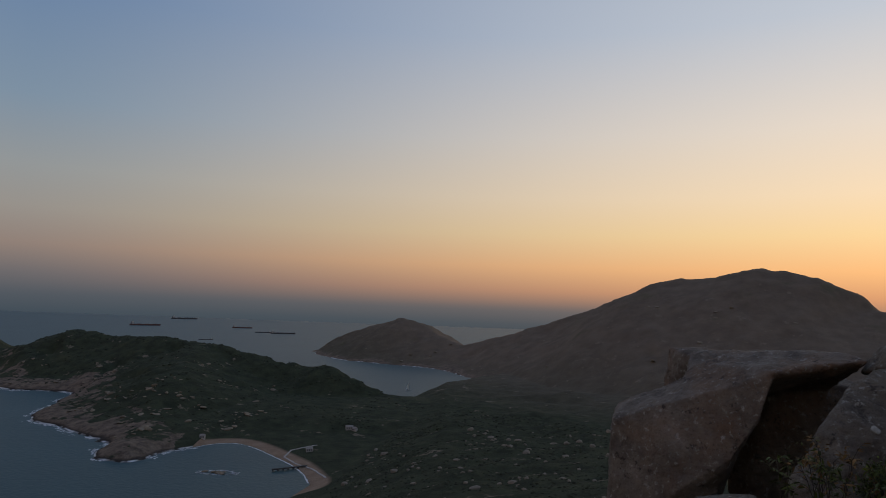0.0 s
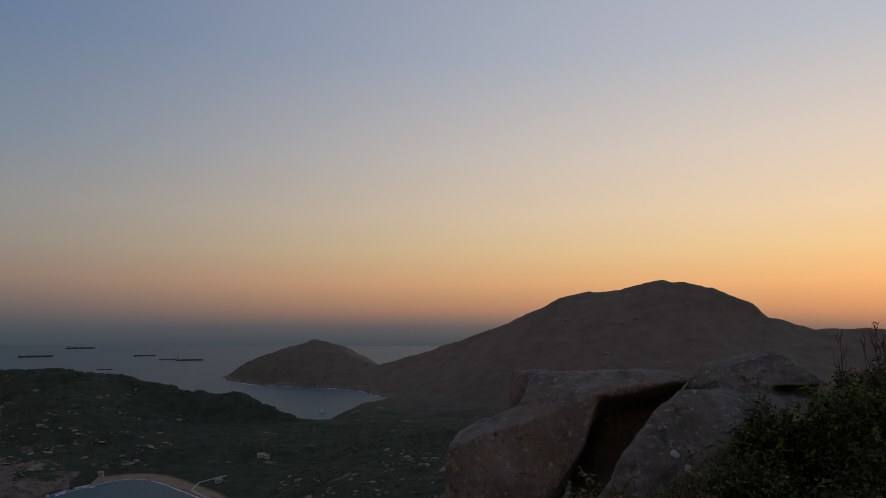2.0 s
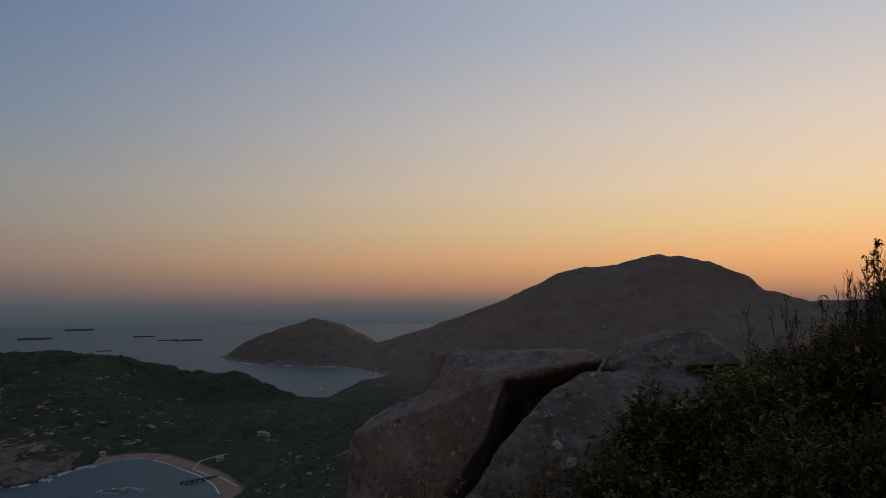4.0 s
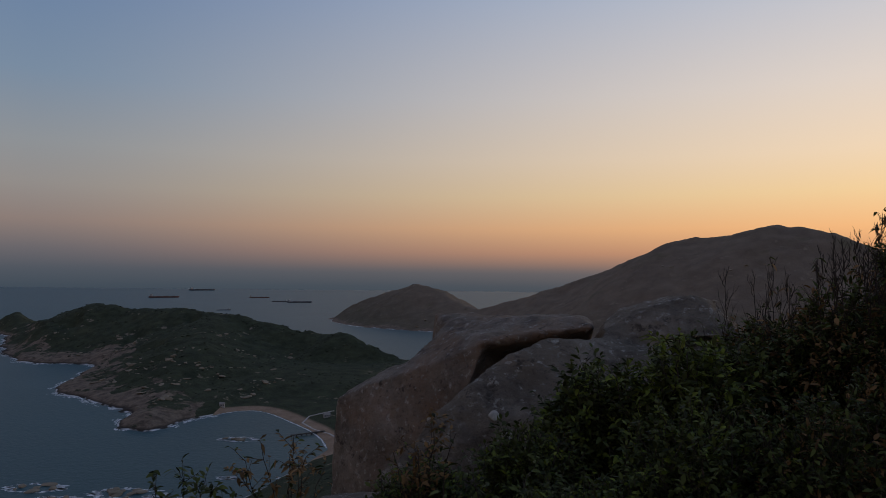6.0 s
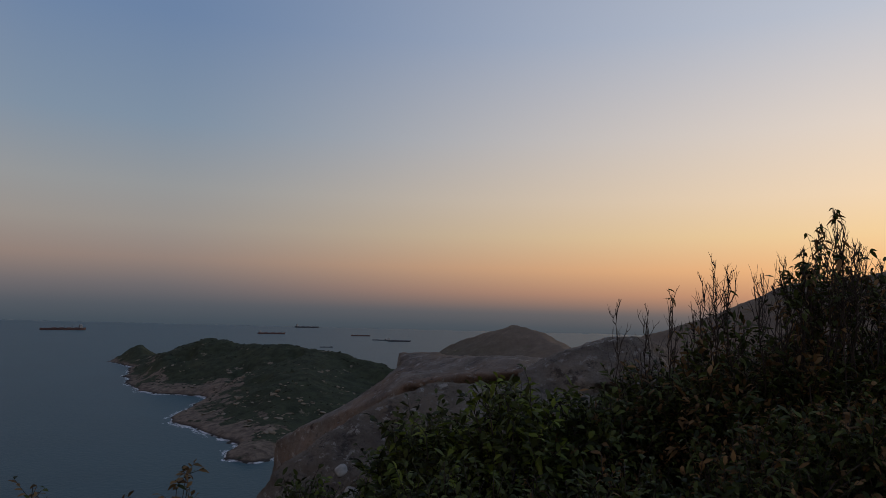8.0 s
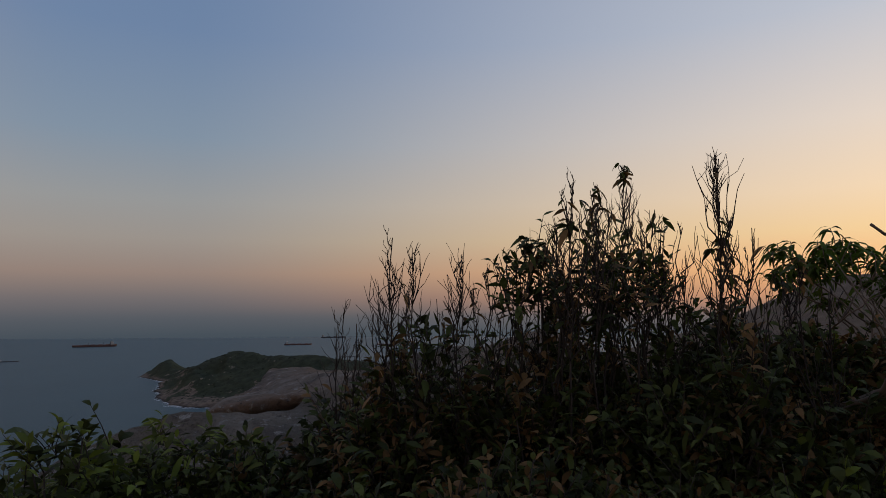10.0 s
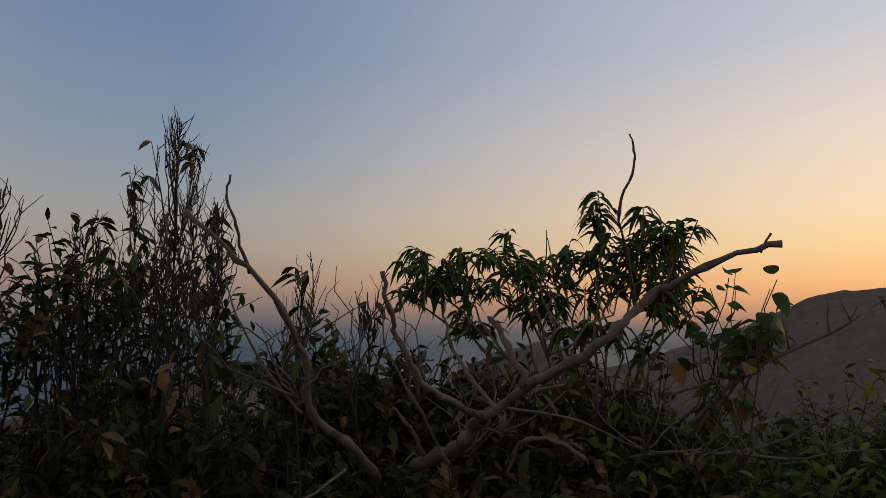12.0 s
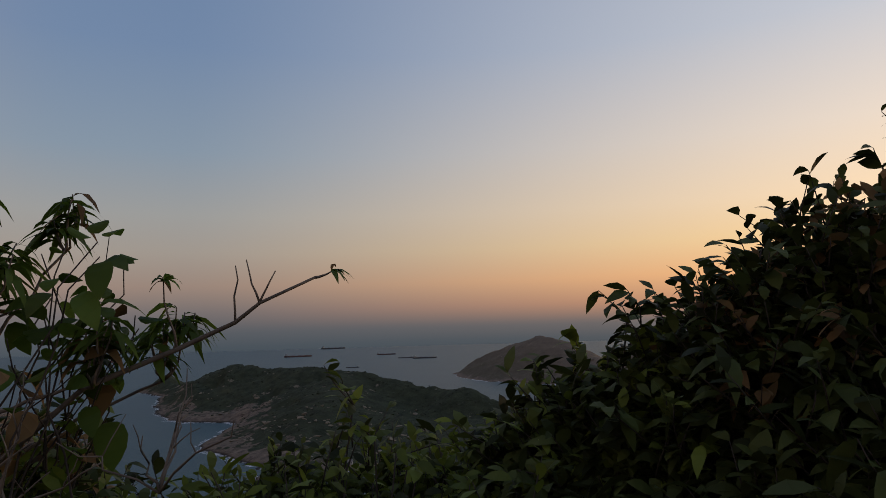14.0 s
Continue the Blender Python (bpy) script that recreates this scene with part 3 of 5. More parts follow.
def ship(u, w, length, hull_mat, label, house_aft=1, gear=3):
    y = SEA / w
    x = u * y
    base = tagged(new("cargo_ship"), label, "ship", "ships at anchor")
    base.matrix_world = pose(x, y, SEA, 0, 0, facing(x, y))
    beam, free = length * 0.15, length * 0.050
    bm = bmesh.new()
    stations = [(-0.5, 0.75, 0.0), (-0.42, 1, 0), (0.36, 1, 0), (0.45, 0.6, 0.1), (0.5, 0.05, 0.25)]
    rings = []
    for s, b, rise in stations:
        top = free * (1 + rise)
        ring = [(s * length, -beam / 2 * b * 0.8, -4), (s * length * (1.02 if s > 0.4 else 1), -beam / 2 * b, top),
                (s * length * (1.02 if s > 0.4 else 1), beam / 2 * b, top), (s * length, beam / 2 * b * 0.8, -4)]
        rings.append([bm.verts.new(v) for v in ring])
    for a, c in zip(rings, rings[1:]):
        for k in range(4):
            bm.faces.new((a[k], a[(k + 1) % 4], c[(k + 1) % 4], c[k]))
    bm.faces.new(rings[0]), bm.faces.new(rings[-1][::-1])
    bmesh.ops.recalc_face_normals(bm, faces=bm.faces)
    part("hull", bm, hull_mat, base)
    bm = bmesh.new()
    hx = -0.40 * length * house_aft
    box(bm, hx - length * 0.035, -beam * 0.42, free, hx + length * 0.035, beam * 0.42, free * 2.3, 0.9)
    box(bm, hx - length * 0.02, -beam * 0.5, free * 2.3, hx + length * 0.02, beam * 0.5, free * 2.7)
    part("deckhouse", bm, SHIP_WHITE, base, "white deckhouse")
    bm = bmesh.new()
    box(bm, hx - length * 0.055, -beam * 0.12, free, hx - length * 0.04, beam * 0.12, free * 2.6, 0.8)
    part("funnel", bm, hull_mat, base)
    for k in range(gear):
        cx = length * (-0.2 + 0.5 * k / max(1, gear - 1))
        bm = bmesh.new()
        box(bm, cx - length * 0.05, -beam * 0.35, free, cx + length * 0.05, beam * 0.35, free * 1.22, 0.95)
        part("hatch", bm, hull_mat, base)
        bm = bmesh.new()
        box(bm, cx + length * 0.062, -0.8, free, cx + length * 0.072, 0.8, free * 2.1, 0.6)
        part("mast", bm, HULL_DARK, base)
    return base


ship(-0.4435, -0.0480, 147, HULL_RED, "long low cargo ship with red hull lying at anchor")
ship(-0.386, -0.0367, 166, HULL_DARK, "long dark cargo ship at anchor far out at sea")
ship(-0.300, -0.0470, 102, HULL_RED, "red cargo ship at anchor on the grey sea")
ship(-0.269, -0.0525, 76, HULL_DARK, "small dark barge at anchor close to another ship", -1, 2)
ship(-0.240, -0.0533, 112, HULL_DARK, "dark cargo ship with deck cranes at anchor", 1, 4)
ship(-0.353, -0.0658, 52, HULL_DARK, "small dark coaster anchored off the green headland", -1, 2)
ship(-0.808, -0.0524, 215, HULL_RED, "large red bulk carrier with white deckhouse at anchor", -1, 4)
ship(-0.975, -0.0790, 62, HULL_DARK, "small dark ship alone on the open sea", 1, 2)


def sailing_boat(u, w):
    y = SEA / w
    base = tagged(new("sailing_boat"), "white sailing boat moored in the cove", "boat")
    base.matrix_world = pose(u * y, y, SEA, 0, 0, 25)
    bm = bmesh.new()
    for v in box(bm, -6, -1.8, -0.6, 6, 1.8, 1.3):
        if v.co.x > 0:
            v.co.y *= 0.15
    part("hull", bm, SHIP_WHITE, base)
    bm = bmesh.new()
    bmesh.ops.create_cone(bm, segments=8, radius1=0.22, radius2=0.12, depth=17, cap_ends=True, matrix=Matrix.Translation((0.5, 0, 9)))
    part("mast", bm, SHIP_WHITE, base)
    bm = bmesh.new()
    f = [bm.verts.new(v) for v in ((0.3, 0.1, 2.2), (-4.8, 0.5, 2.3), (0.3, 0.1, 15.5))]
    bm.faces.new(f)
    r = bmesh.ops.solidify(bm, geom=bm.faces[:], thickness=0.08)
    part("sail", bm, SAIL_CLOTH, base)


sailing_boat(-0.0541, -0.1285)


def cottage(u, w, width, turn, label):
    x, y, z = on_land(u, w, 500)
    base = tagged(new("house"), label, "house", "houses by the beach")
    base.matrix_world = pose(x, y, z, 0, 0, turn)
    d, h = width * 0.6, 3.0
    bm = bmesh.new()
    box(bm, -width / 2, -d / 2, -1.5, width / 2, d / 2, h)
    part("wall", bm, PLASTER, base)
    bm = bmesh.new()
    vs = [bm.verts.new(v) for v in ((-width * .53, -d * .56, h), (width * .53, -d * .56, h), (width * .53, d * .56, h), (-width * .53, d * .56, h),
                                    (-width * .53, 0, h + 2), (width * .53, 0, h + 2))]
    for f in ((0, 1, 5, 4), (2, 3, 4, 5), (3, 0, 4), (1, 2, 5), (3, 2, 1, 0)):
        bm.faces.new([vs[k] for k in f])
    part("roof", bm, ROOF, base)
    for k in range(3):
        bm = bmesh.new()
        cx = width * (-0.3 + 0.3 * k)
        box(bm, cx - 0.6, -d / 2 - 0.05, 1.0, cx + 0.6, -d / 2 + 0.05, 2.6)
        part("window", bm, HULL_DARK, base)


cottage(-0.139, -0.188, 9, 15, "white house with grey roof on the green valley floor")
cottage(-0.131, -0.190, 6, -30, "small white house beside a larger one in the valley")
cottage(-0.196, -0.221, 7, 20, "low white house beside the beach road")
cottage(-0.352, -0.209, 6, 5, "small pale house behind the beach")


def ribbon(name, uv, width, mat, lift):
    """A strip laid along the land, or on the sea where there is none."""
    pts = []
    for (a, c), (b, d) in zip(uv, uv[1:]):
        for k in range(8):
            f = k / 8
            pts.append(Vector(on_land(a + (b - a) * f, c + (d - c) * f, 400)))
    verts, faces = [], []
    for k, p in enumerate(pts):
        t = pts[min(k + 1, len(pts) - 1)] - pts[max(k - 1, 0)]
        side = Vector((-t.y, t.x, 0)).normalized() * width / 2
        for q in (p - side, p + side):
            z = max(float(land_height(q.x, q.y)), SEA) + lift
            verts += [(q.x, q.y, z), (q.x, q.y, z - lift - 1.0)]
    for k in range(len(pts) - 1):
        a = 4 * k
        faces += [(a, a + 2, a + 6, a + 4), (a, a + 4, a + 5, a + 1), (a + 2, a + 3, a + 7, a + 6)]
    return mesh_part(name, from_arrays(name, verts, faces), mat)


lane = ribbon("road", [(-0.185, -0.212), (-0.222, -0.221), (-0.232, -0.231), (-0.215, -0.240), (-0.19, -0.247), (-0.168, -0.260)], 2.0, CONCRETE, 0.5)
tagged(lane, "pale concrete lane curving behind the beach", "road", kind="structure")


def jetty():
    y = (SEA + 2) / -0.2455
    base = tagged(new("jetty"), "long dark jetty reaching from the beach into the bay", "jetty")
    base.matrix_world = pose(-0.229 * y, y, SEA, 0, 0, 34)
    bm = bmesh.new()
    box(bm, -14, -1.5, 1.4, 22, 1.5, 2.2)
    part("deck", bm, WET_STONE, base)
    for k in range(6):
        bm = bmesh.new()
        box(bm, -13.5 + 5.2 * k, -1.2, -3, -12.9 + 5.2 * k, 1.2, 1.6)
        part("pile", bm, WET_STONE, base)


jetty()


def lump_mesh(name, seed, flat=0.7, mat=FAR_STONE, detail=2):
    """An irregular stone, one metre across, faceted and worn."""
    rng = random.Random(seed)
    bm = bmesh.new()
    bmesh.ops.create_icosphere(bm, subdivisions=detail, radius=0.5)
    cuts = [(Vector((rng.gauss(0, 1), rng.gauss(0, 1), rng.gauss(0, 0.8))).normalized(), rng.uniform(0.26, 0.42)) for _ in range(7)]
    off = Vector((rng.random() * 50, rng.random() * 50, 0))
    for v in bm.verts:
        for n, dist in cuts:
            e = v.co.dot(n) - dist
            if e > 0:
                v.co -= n * e * 0.85
        v.co *= 1 + 0.14 * noise.noise(v.co * 4 + off)
        v.co.z *= flat
    me = bpy.data.meshes.new(name)
    bm.to_mesh(me)
    bm.free()
    me.materials.append(mat)
    return me


LUMPS = [lump_mesh("stone", k, 0.55 + 0.1 * k) for k in range(5)]
TAN_LUMPS = [lump_mesh("outcrop", 20 + k, 0.35 + 0.06 * k, TAN_STONE) for k in range(5)]


def stone(x, y, size, label, group, name="hillside_boulder", rng=random, meshes=None):
    z = max(float(land_height(x, y)), SEA)
    ob = new(name, (meshes or LUMPS)[rng.randrange(5)])
    s = size
    ob.matrix_world = pose(x, y, z + 0.06 * s, rng.uniform(-15, 15), rng.uniform(-15, 15), rng.uniform(0, 360)) @ Matrix.Diagonal(
        (s * rng.uniform(0.8, 1.5), s * rng.uniform(0.7, 1.1), s * rng.uniform(0.6, 1.0), 1))
    return tagged(ob, label, "boulder", group)


def scatter_stones():
    rng = random.Random(4)
    # the slope below the summit, in loose clusters
    n = 0
    while n < 250:
        cy = rng.uniform(210, 760)
        cx = rng.uniform(-0.17, 0.30) * cy
        for _ in range(rng.randrange(1, 6)):
            x, y = cx + rng.gauss(0, 12), cy + rng.gauss(0, 12)
            if land_height(x, y) > SEA + 8:
                stone(x, y, rng.choice((1.0, 1.2, 1.5, 2.0, 2.6, 3.4, 5.5)) * (0.8 + y / 1400), "pale granite boulder lying in dark green hillside scrub", "boulders on the slope", rng=rng)
                n += 1
    # outcrops of the headland across the bay
    n = 0
    while n < 200:
        u, w = rng.uniform(-0.64, -0.25), rng.uniform(-0.205, -0.10)
        x, y, z = on_land(u, w, 500)
        if z < SEA + 3 or y > 1500:
            continue
        for _ in range(rng.randrange(3, 10)):
            stone(x + rng.gauss(0, 10), y + rng.gauss(0, 8), rng.choice((2, 2.5, 3, 4, 5, 7, 10)), "weathered tan rock outcrop on the scrub headland", "outcrops of the headland", "rock_outcrop", rng, TAN_LUMPS)
            n += 1

    # a few on the far ridge
    n = 0
    while n < 45:
        u, w = rng.uniform(-0.16, 0.52), rng.uniform(-0.11, 0.02)
        x, y, z = on_land(u, w, 900)
        if z > SEA + 6 and 1000 < y < 2300:
            stone(x, y, rng.choice((3, 5, 7, 10)), "weathered tan rock outcrop on the far ridge", "outcrops of the far ridge", "rock_outcrop", rng, TAN_LUMPS)
            n += 1


scatter_stones()

FOAM = material("sea_foam", (0.45, 0.48, 0.5), (0.7, 0.72, 0.74), 0.3, 0.9, 0)


def foam_patch(x, y, rx, ry, seed):
    """Broken white water round a rock: many small flecks."""
    rng = random.Random(seed)
    verts, faces = [], []
    for _ in range(int(26 + rx * 3.2)):
        a, q = rng.uniform(0, 2 * math.pi), rng.uniform(0.75, 1.12)
        cx, cy = x + rx * q * math.cos(a), y + ry * q * math.sin(a)
        k0, n = len(verts), 6
        lx, ly = rng.uniform(0.8, 4.2), rng.uniform(0.4, 1.5)
        for k in range(n):
            t = 2 * math.pi * k / n
            verts.append((cx + lx * math.cos(t) * rng.uniform(0.6, 1.2), cy + ly * math.sin(t) * rng.uniform(0.6, 1.2), SEA + 0.12))
        faces.append(tuple(range(k0, k0 + n)))
    return mesh_part("foam", from_arrays("foam", verts, faces), FOAM)


def sea_rocks():
    rng = random.Random(12)
    groups = [(-0.327, -0.256, 22, 7), (-0.343, -0.313, 9, 3), (-0.245, -0.312, 12, 5), (-0.49, -0.338, 30, 12), (-0.63, -0.333, 26, 9),
              (-0.41, -0.349, 20, 7), (-0.60, -0.352, 26, 8)]
    for gi, (u, w, spread, count) in enumerate(groups):
        y = SEA / w
        x = u * y
        for k in range(count):
            ob = stone(x + rng.gauss(0, spread * 0.42), y + rng.gauss(0, spread * 0.18), rng.uniform(0.22, 0.5) * spread * 0.7,
                       "dark wet rock awash in the bay with surf", "rocks in the bay", "sea_rock", rng, TAN_LUMPS)
        tagged(foam_patch(x, y, spread * 0.85, spread * 0.4, gi), "white surf flecks round rocks in the bay", "foam", kind="stuff")


sea_rocks()


def shore_surf():
    """White water along the shore: flecks where the rock is, one thin line on the sand."""
    rng = random.Random(21)
    verts, faces = [], []

    def fleck(cx, cy, lx, ly, turn):
        k0, n = len(verts), 7
        for k in range(n):
            t = 2 * math.pi * k / n
            a, b = lx * math.cos(t) * rng.uniform(0.6, 1.2), ly * math.sin(t) * rng.uniform(0.6, 1.2)
            verts.append((cx + a * math.cos(turn) - b * math.sin(turn), cy + a * math.sin(turn) + b * math.cos(turn), SEA + 0.12 + 0.002 * len(faces) % 0.1))
        faces.append(tuple(range(k0, k0 + n)))

    spots = []
    for (ax, ay), (bx, by) in zip(SHORE[3:-1], SHORE[4:]):
        turn = math.atan2(by - ay, bx - ax)
        for k in range(int(math.hypot(bx - ax, by - ay) / 1.1) + 1):
            f = rng.random()
            spots.append((ax + (bx - ax) * f, ay + (by - ay) * f, turn))
    px, py, turn = np.array(spots).T
    inland, sandy = coast_distance(px, py)
    sand = sandy > 0.5
    # seaward is to the right of the way along the shore
    off = inland + np.array([rng.uniform(0, 1.6) if s else abs(rng.gauss(0, 3.5)) + 0.5 for s in sand])
    px, py = px + off * np.sin(turn), py - off * np.cos(turn)
    wet = land_height(px, py) < SEA
    for x, y, way, on_sand, afloat in zip(px, py, turn, sand, wet):
        lively = noise.noise(Vector((x, y, 0)) / 34)
        if not afloat or (not on_sand and lively < 0.0) or (on_sand and lively < -0.25):
            continue
        if on_sand:
            fleck(x, y, rng.uniform(1.5, 4), rng.uniform(0.25, 0.5), way)
        else:
            fleck(x, y, rng.uniform(0.8, 3.2), rng.uniform(0.4, 1.3), way + rng.gauss(0, 0.35))
    tagged(mesh_part("foam", from_arrays("foam", verts, faces), FOAM), "white surf along the rocky shore and the beach", "foam", kind="stuff")


shore_surf()


def scrub_clumps():
    """Bushes of the far slopes, too small and many to tell apart."""
    rng = np.random.RandomState(3)
    t = (1 + 5 ** 0.5) / 2
    ico = np.array([(-1, t, 0), (1, t, 0), (-1, -t, 0), (1, -t, 0), (0, -1, t), (0, 1, t), (0, -1, -t), (0, 1, -t), (t, 0, -1), (t, 0, 1), (-t, 0, -1), (-t, 0, 1)]) / 1.9
    tri = np.array([(0, 11, 5), (0, 5, 1), (0, 1, 7), (0, 7, 10), (0, 10, 11), (1, 5, 9), (5, 11, 4), (11, 10, 2), (10, 7, 6), (7, 1, 8),
                    (3, 9, 4), (3, 4, 2), (3, 2, 6), (3, 6, 8), (3, 8, 9), (4, 9, 5), (2, 4, 11), (6, 2, 10), (8, 6, 7), (9, 8, 1)])
    y = np.concatenate([rng.uniform(120, 900, 9000), rng.uniform(700, 1500, 7000)])
    u = np.concatenate([rng.uniform(-0.25, 0.55, 9000), rng.uniform(-0.75, 0.45, 7000)])
    x = u * y
    z = land_height(x, y)
    dense = fbm(x + 300, y, 60, 3)
    keep = (z > SEA + 9) & (dense > -0.35) & (x + 0.6 * y < 620)
    x, y, z = x[keep], y[keep], z[keep]
    n = len(x)
    s = rng.uniform(0.5, 1.2, n) * (0.6 + y / 850)
    jit = 1 + rng.uniform(-0.35, 0.35, (n, 12, 1))
    v = ico[None] * jit * s[:, None, None] * np.array([1.1, 1.1, 0.62])
    v = v + np.stack([x, y, z], 1)[:, None]
    f = (tri[None] + np.arange(n)[:, None, None] * 12).reshape(-1, 3)
    ob = mesh_part("hillside_scrub", from_arrays("hillside_scrub", v.reshape(-1, 3).tolist(), f.tolist()), SCRUB)
    tagged(ob, "dark green low bushes covering the hillsides", "scrub", kind="stuff")


SCRUB = material("far_scrub", (0.032, 0.038, 0.026), (0.060, 0.066, 0.042), 0.4, 0.95, 0, per_object=0.4, spec=0.1)
scrub_clumps()


# ---------------------------------------------------------------- plants
LEAF_DARK = material("evergreen_leaf", (0.031, 0.041, 0.011), (0.066, 0.080, 0.021), 5, 0.55, 0, per_object=0.7, spec=0.12, translucent=0.24)
LEAF_FRESH = material("young_leaf", (0.082, 0.112, 0.015), (0.15, 0.185, 0.029), 5, 0.6, 0, per_object=0.45, spec=0.2, translucent=0.35)
LEAF_BROWN = material("withering_leaf", (0.115, 0.070, 0.029), (0.195, 0.118, 0.050), 5, 0.75, 0, per_object=0.5, spec=0.15, translucent=0.3)
LEAF_LONG = material("long_leaf", (0.046, 0.078, 0.010), (0.080, 0.122, 0.018), 5, 0.6, 0, per_object=0.45, spec=0.18, translucent=0.42)
LEAF_ROUNDED = material("round_leaf", (0.042, 0.074, 0.010), (0.076, 0.118, 0.018), 5, 0.58, 0, per_object=0.45, spec=0.18, translucent=0.42)
TWIG = material("dark_twig", (0.028, 0.022, 0.018), (0.055, 0.043, 0.034), 12, 0.9, 0.3, 40)
BARK = material("grey_bark", (0.095, 0.073, 0.056), (0.18, 0.142, 0.110), 9, 0.9, 0.6, 30, (0.07, 0.058, 0.05), 14, 0.58)
STRAW = material("dry_grass", (0.14, 0.12, 0.06), (0.26, 0.215, 0.11), 6, 0.9, 0, per_object=0.4, translucent=0.3)

# half outline of a leaf: along, half breadth
LEAF_PLAIN = ((0.2, 0.34), (0.48, 0.5), (0.78, 0.29))
LEAF_ROUND = ((0.04, 0.24), (0.16, 0.43), (0.42, 0.54), (0.66, 0.47), (0.85, 0.27))


class Plant:
    """Collects stems and leaves of one plant, then builds them as its parts."""

    def __init__(self, seed):
        self.rng = random.Random(seed)
        self.sv, self.sf, self.chunks = [], [], []
        self.leaves = {}

    def chunk(self, name):
        """Closes the stems gathered so far as a part of that name."""
        if self.sv:
            self.chunks.append((name, self.sv, self.sf))
        self.sv, self.sf = [], []

    def stem(self, pts, r0, r1, sides=5, knots=0.0):
        n, k0 = len(pts), len(self.sv)
        for i, p in enumerate(pts):
            t = (pts[min(i + 1, n - 1)] - pts[max(i - 1, 0)]).normalized()
            a = t.cross(Vector((0.31, 0.77, 0.11))).normalized()
            b = t.cross(a)
            r = (r0 + (r1 - r0) * i / (n - 1)) * (1 + (self.rng.uniform(-knots, knots) if knots else 0) + (2 * knots if knots and i % 5 == 0 else 0))
            for k in range(sides):
                q = 2 * math.pi * k / sides
                self.sv.append(p + (a * math.cos(q) + b * math.sin(q)) * r)
        for i in range(n - 1):
            for k in range(sides):
                a, b = k0 + i * sides + k, k0 + i * sides + (k + 1) % sides
                self.sf.append((a, b, b + sides, a + sides))
        self.sf.append(tuple(k0 + k for k in range(sides))[::-1])
        self.sf.append(tuple(k0 + (n - 1) * sides + k for k in range(sides)))

    def curve(self, a, b, sag=0.0, wob=0.05, n=6):
        """Points from a to b, bowed by sag (up or down) and wobbling."""
        rng, length = self.rng, (b - a).length
        pts = []
        for i in range(n + 1):
            f = i / n
            p = a.lerp(b, f)
            p.z += sag * 4 * f * (1 - f) * length
            if 0 < i < n:
                p += Vector((rng.gauss(0, 1), rng.gauss(0, 1), rng.gauss(0, 0.6))) * wob * length / n
            pts.append(p)
        return pts

    def leaf(self, kind, base, way, length, width, droop=0.2):
        self.leaves.setdefault(kind, []).append((*base, *way, length, width, droop, self.rng.uniform(0, 6.28)))

    def build(self, name, label, category, group="", bark=TWIG):
        root = tagged(new(name), label, category, group)
        self.chunk("stem")
        base = Vector(self.chunks[0][1][0])
        root.location = base
        for part_name, sv, sf in self.chunks:
            ob = mesh_part(part_name, from_arrays(part_name, [tuple(v - base) for v in sv], sf), bark, root, smooth=True)
            if len(sv) > 4000:
                ob["kind"] = "stuff"
        for kind, rows in self.leaves.items():
            mesh_part("foliage", leaf_mesh(np.array(rows), base, LEAF_ROUND if kind is LEAF_ROUNDED else LEAF_PLAIN), kind, root)["kind"] = "stuff"
        return root


def leaf_mesh(rows, origin, outline):
    """Folded, drooping leaves: base, way, length, width, droop, roll for each row."""
    base, way = rows[:, 0:3] - np.array(origin), rows[:, 3:6]
    way = way / (np.linalg.norm(way, axis=1, keepdims=True) + 1e-9)
    length, width, droop, roll = rows[:, 6], rows[:, 7], rows[:, 8], rows[:, 9]
    side = np.cross(way, np.array([0.05, 0.02, 1.0]))
    side /= np.linalg.norm(side, axis=1, keepdims=True) + 1e-9
    up = np.cross(side, way)
    tilt = (np.sin(roll) * 0.7)[:, None]
    side, up = side * np.cos(tilt) + up * np.sin(tilt), up * np.cos(tilt) - side * np.sin(tilt)
    verts = []
    shape = [(0, 0, 0)] + [(u, s * h, 0.22 * h) for u, h in outline for s in (-1, 1)] + [(1, 0, -0.02)]
    for u, v, w in shape:
        p = base + way * (length * u)[:, None] + side * (width * v)[:, None] + up * (width * w)[:, None]
        p[:, 2] -= droop * length * u * u
        verts.append(p)
    n = len(rows)
    verts = np.stack(verts, 1).reshape(-1, 3)
    m = len(shape)
    k = np.arange(n)[:, None] * m
    tri = np.concatenate([k + np.array([[0, 2, 1]]), k + np.array([[m - 3, m - 2, m - 1]])])
    quad = np.concatenate([k + np.array([[i, i + 1, i + 3, i + 2]]) for i in range(1, m - 4, 2)])
    return from_arrays("foliage", verts.tolist(), tri.tolist() + quad.tolist())


def ground_at(x, y):
    return float(land_height(x, y))


def rand_dir(rng, flat=1.0):
    v = Vector((rng.gauss(0, 1), rng.gauss(0, 1), rng.gauss(0, flat)))
    return v.normalized()


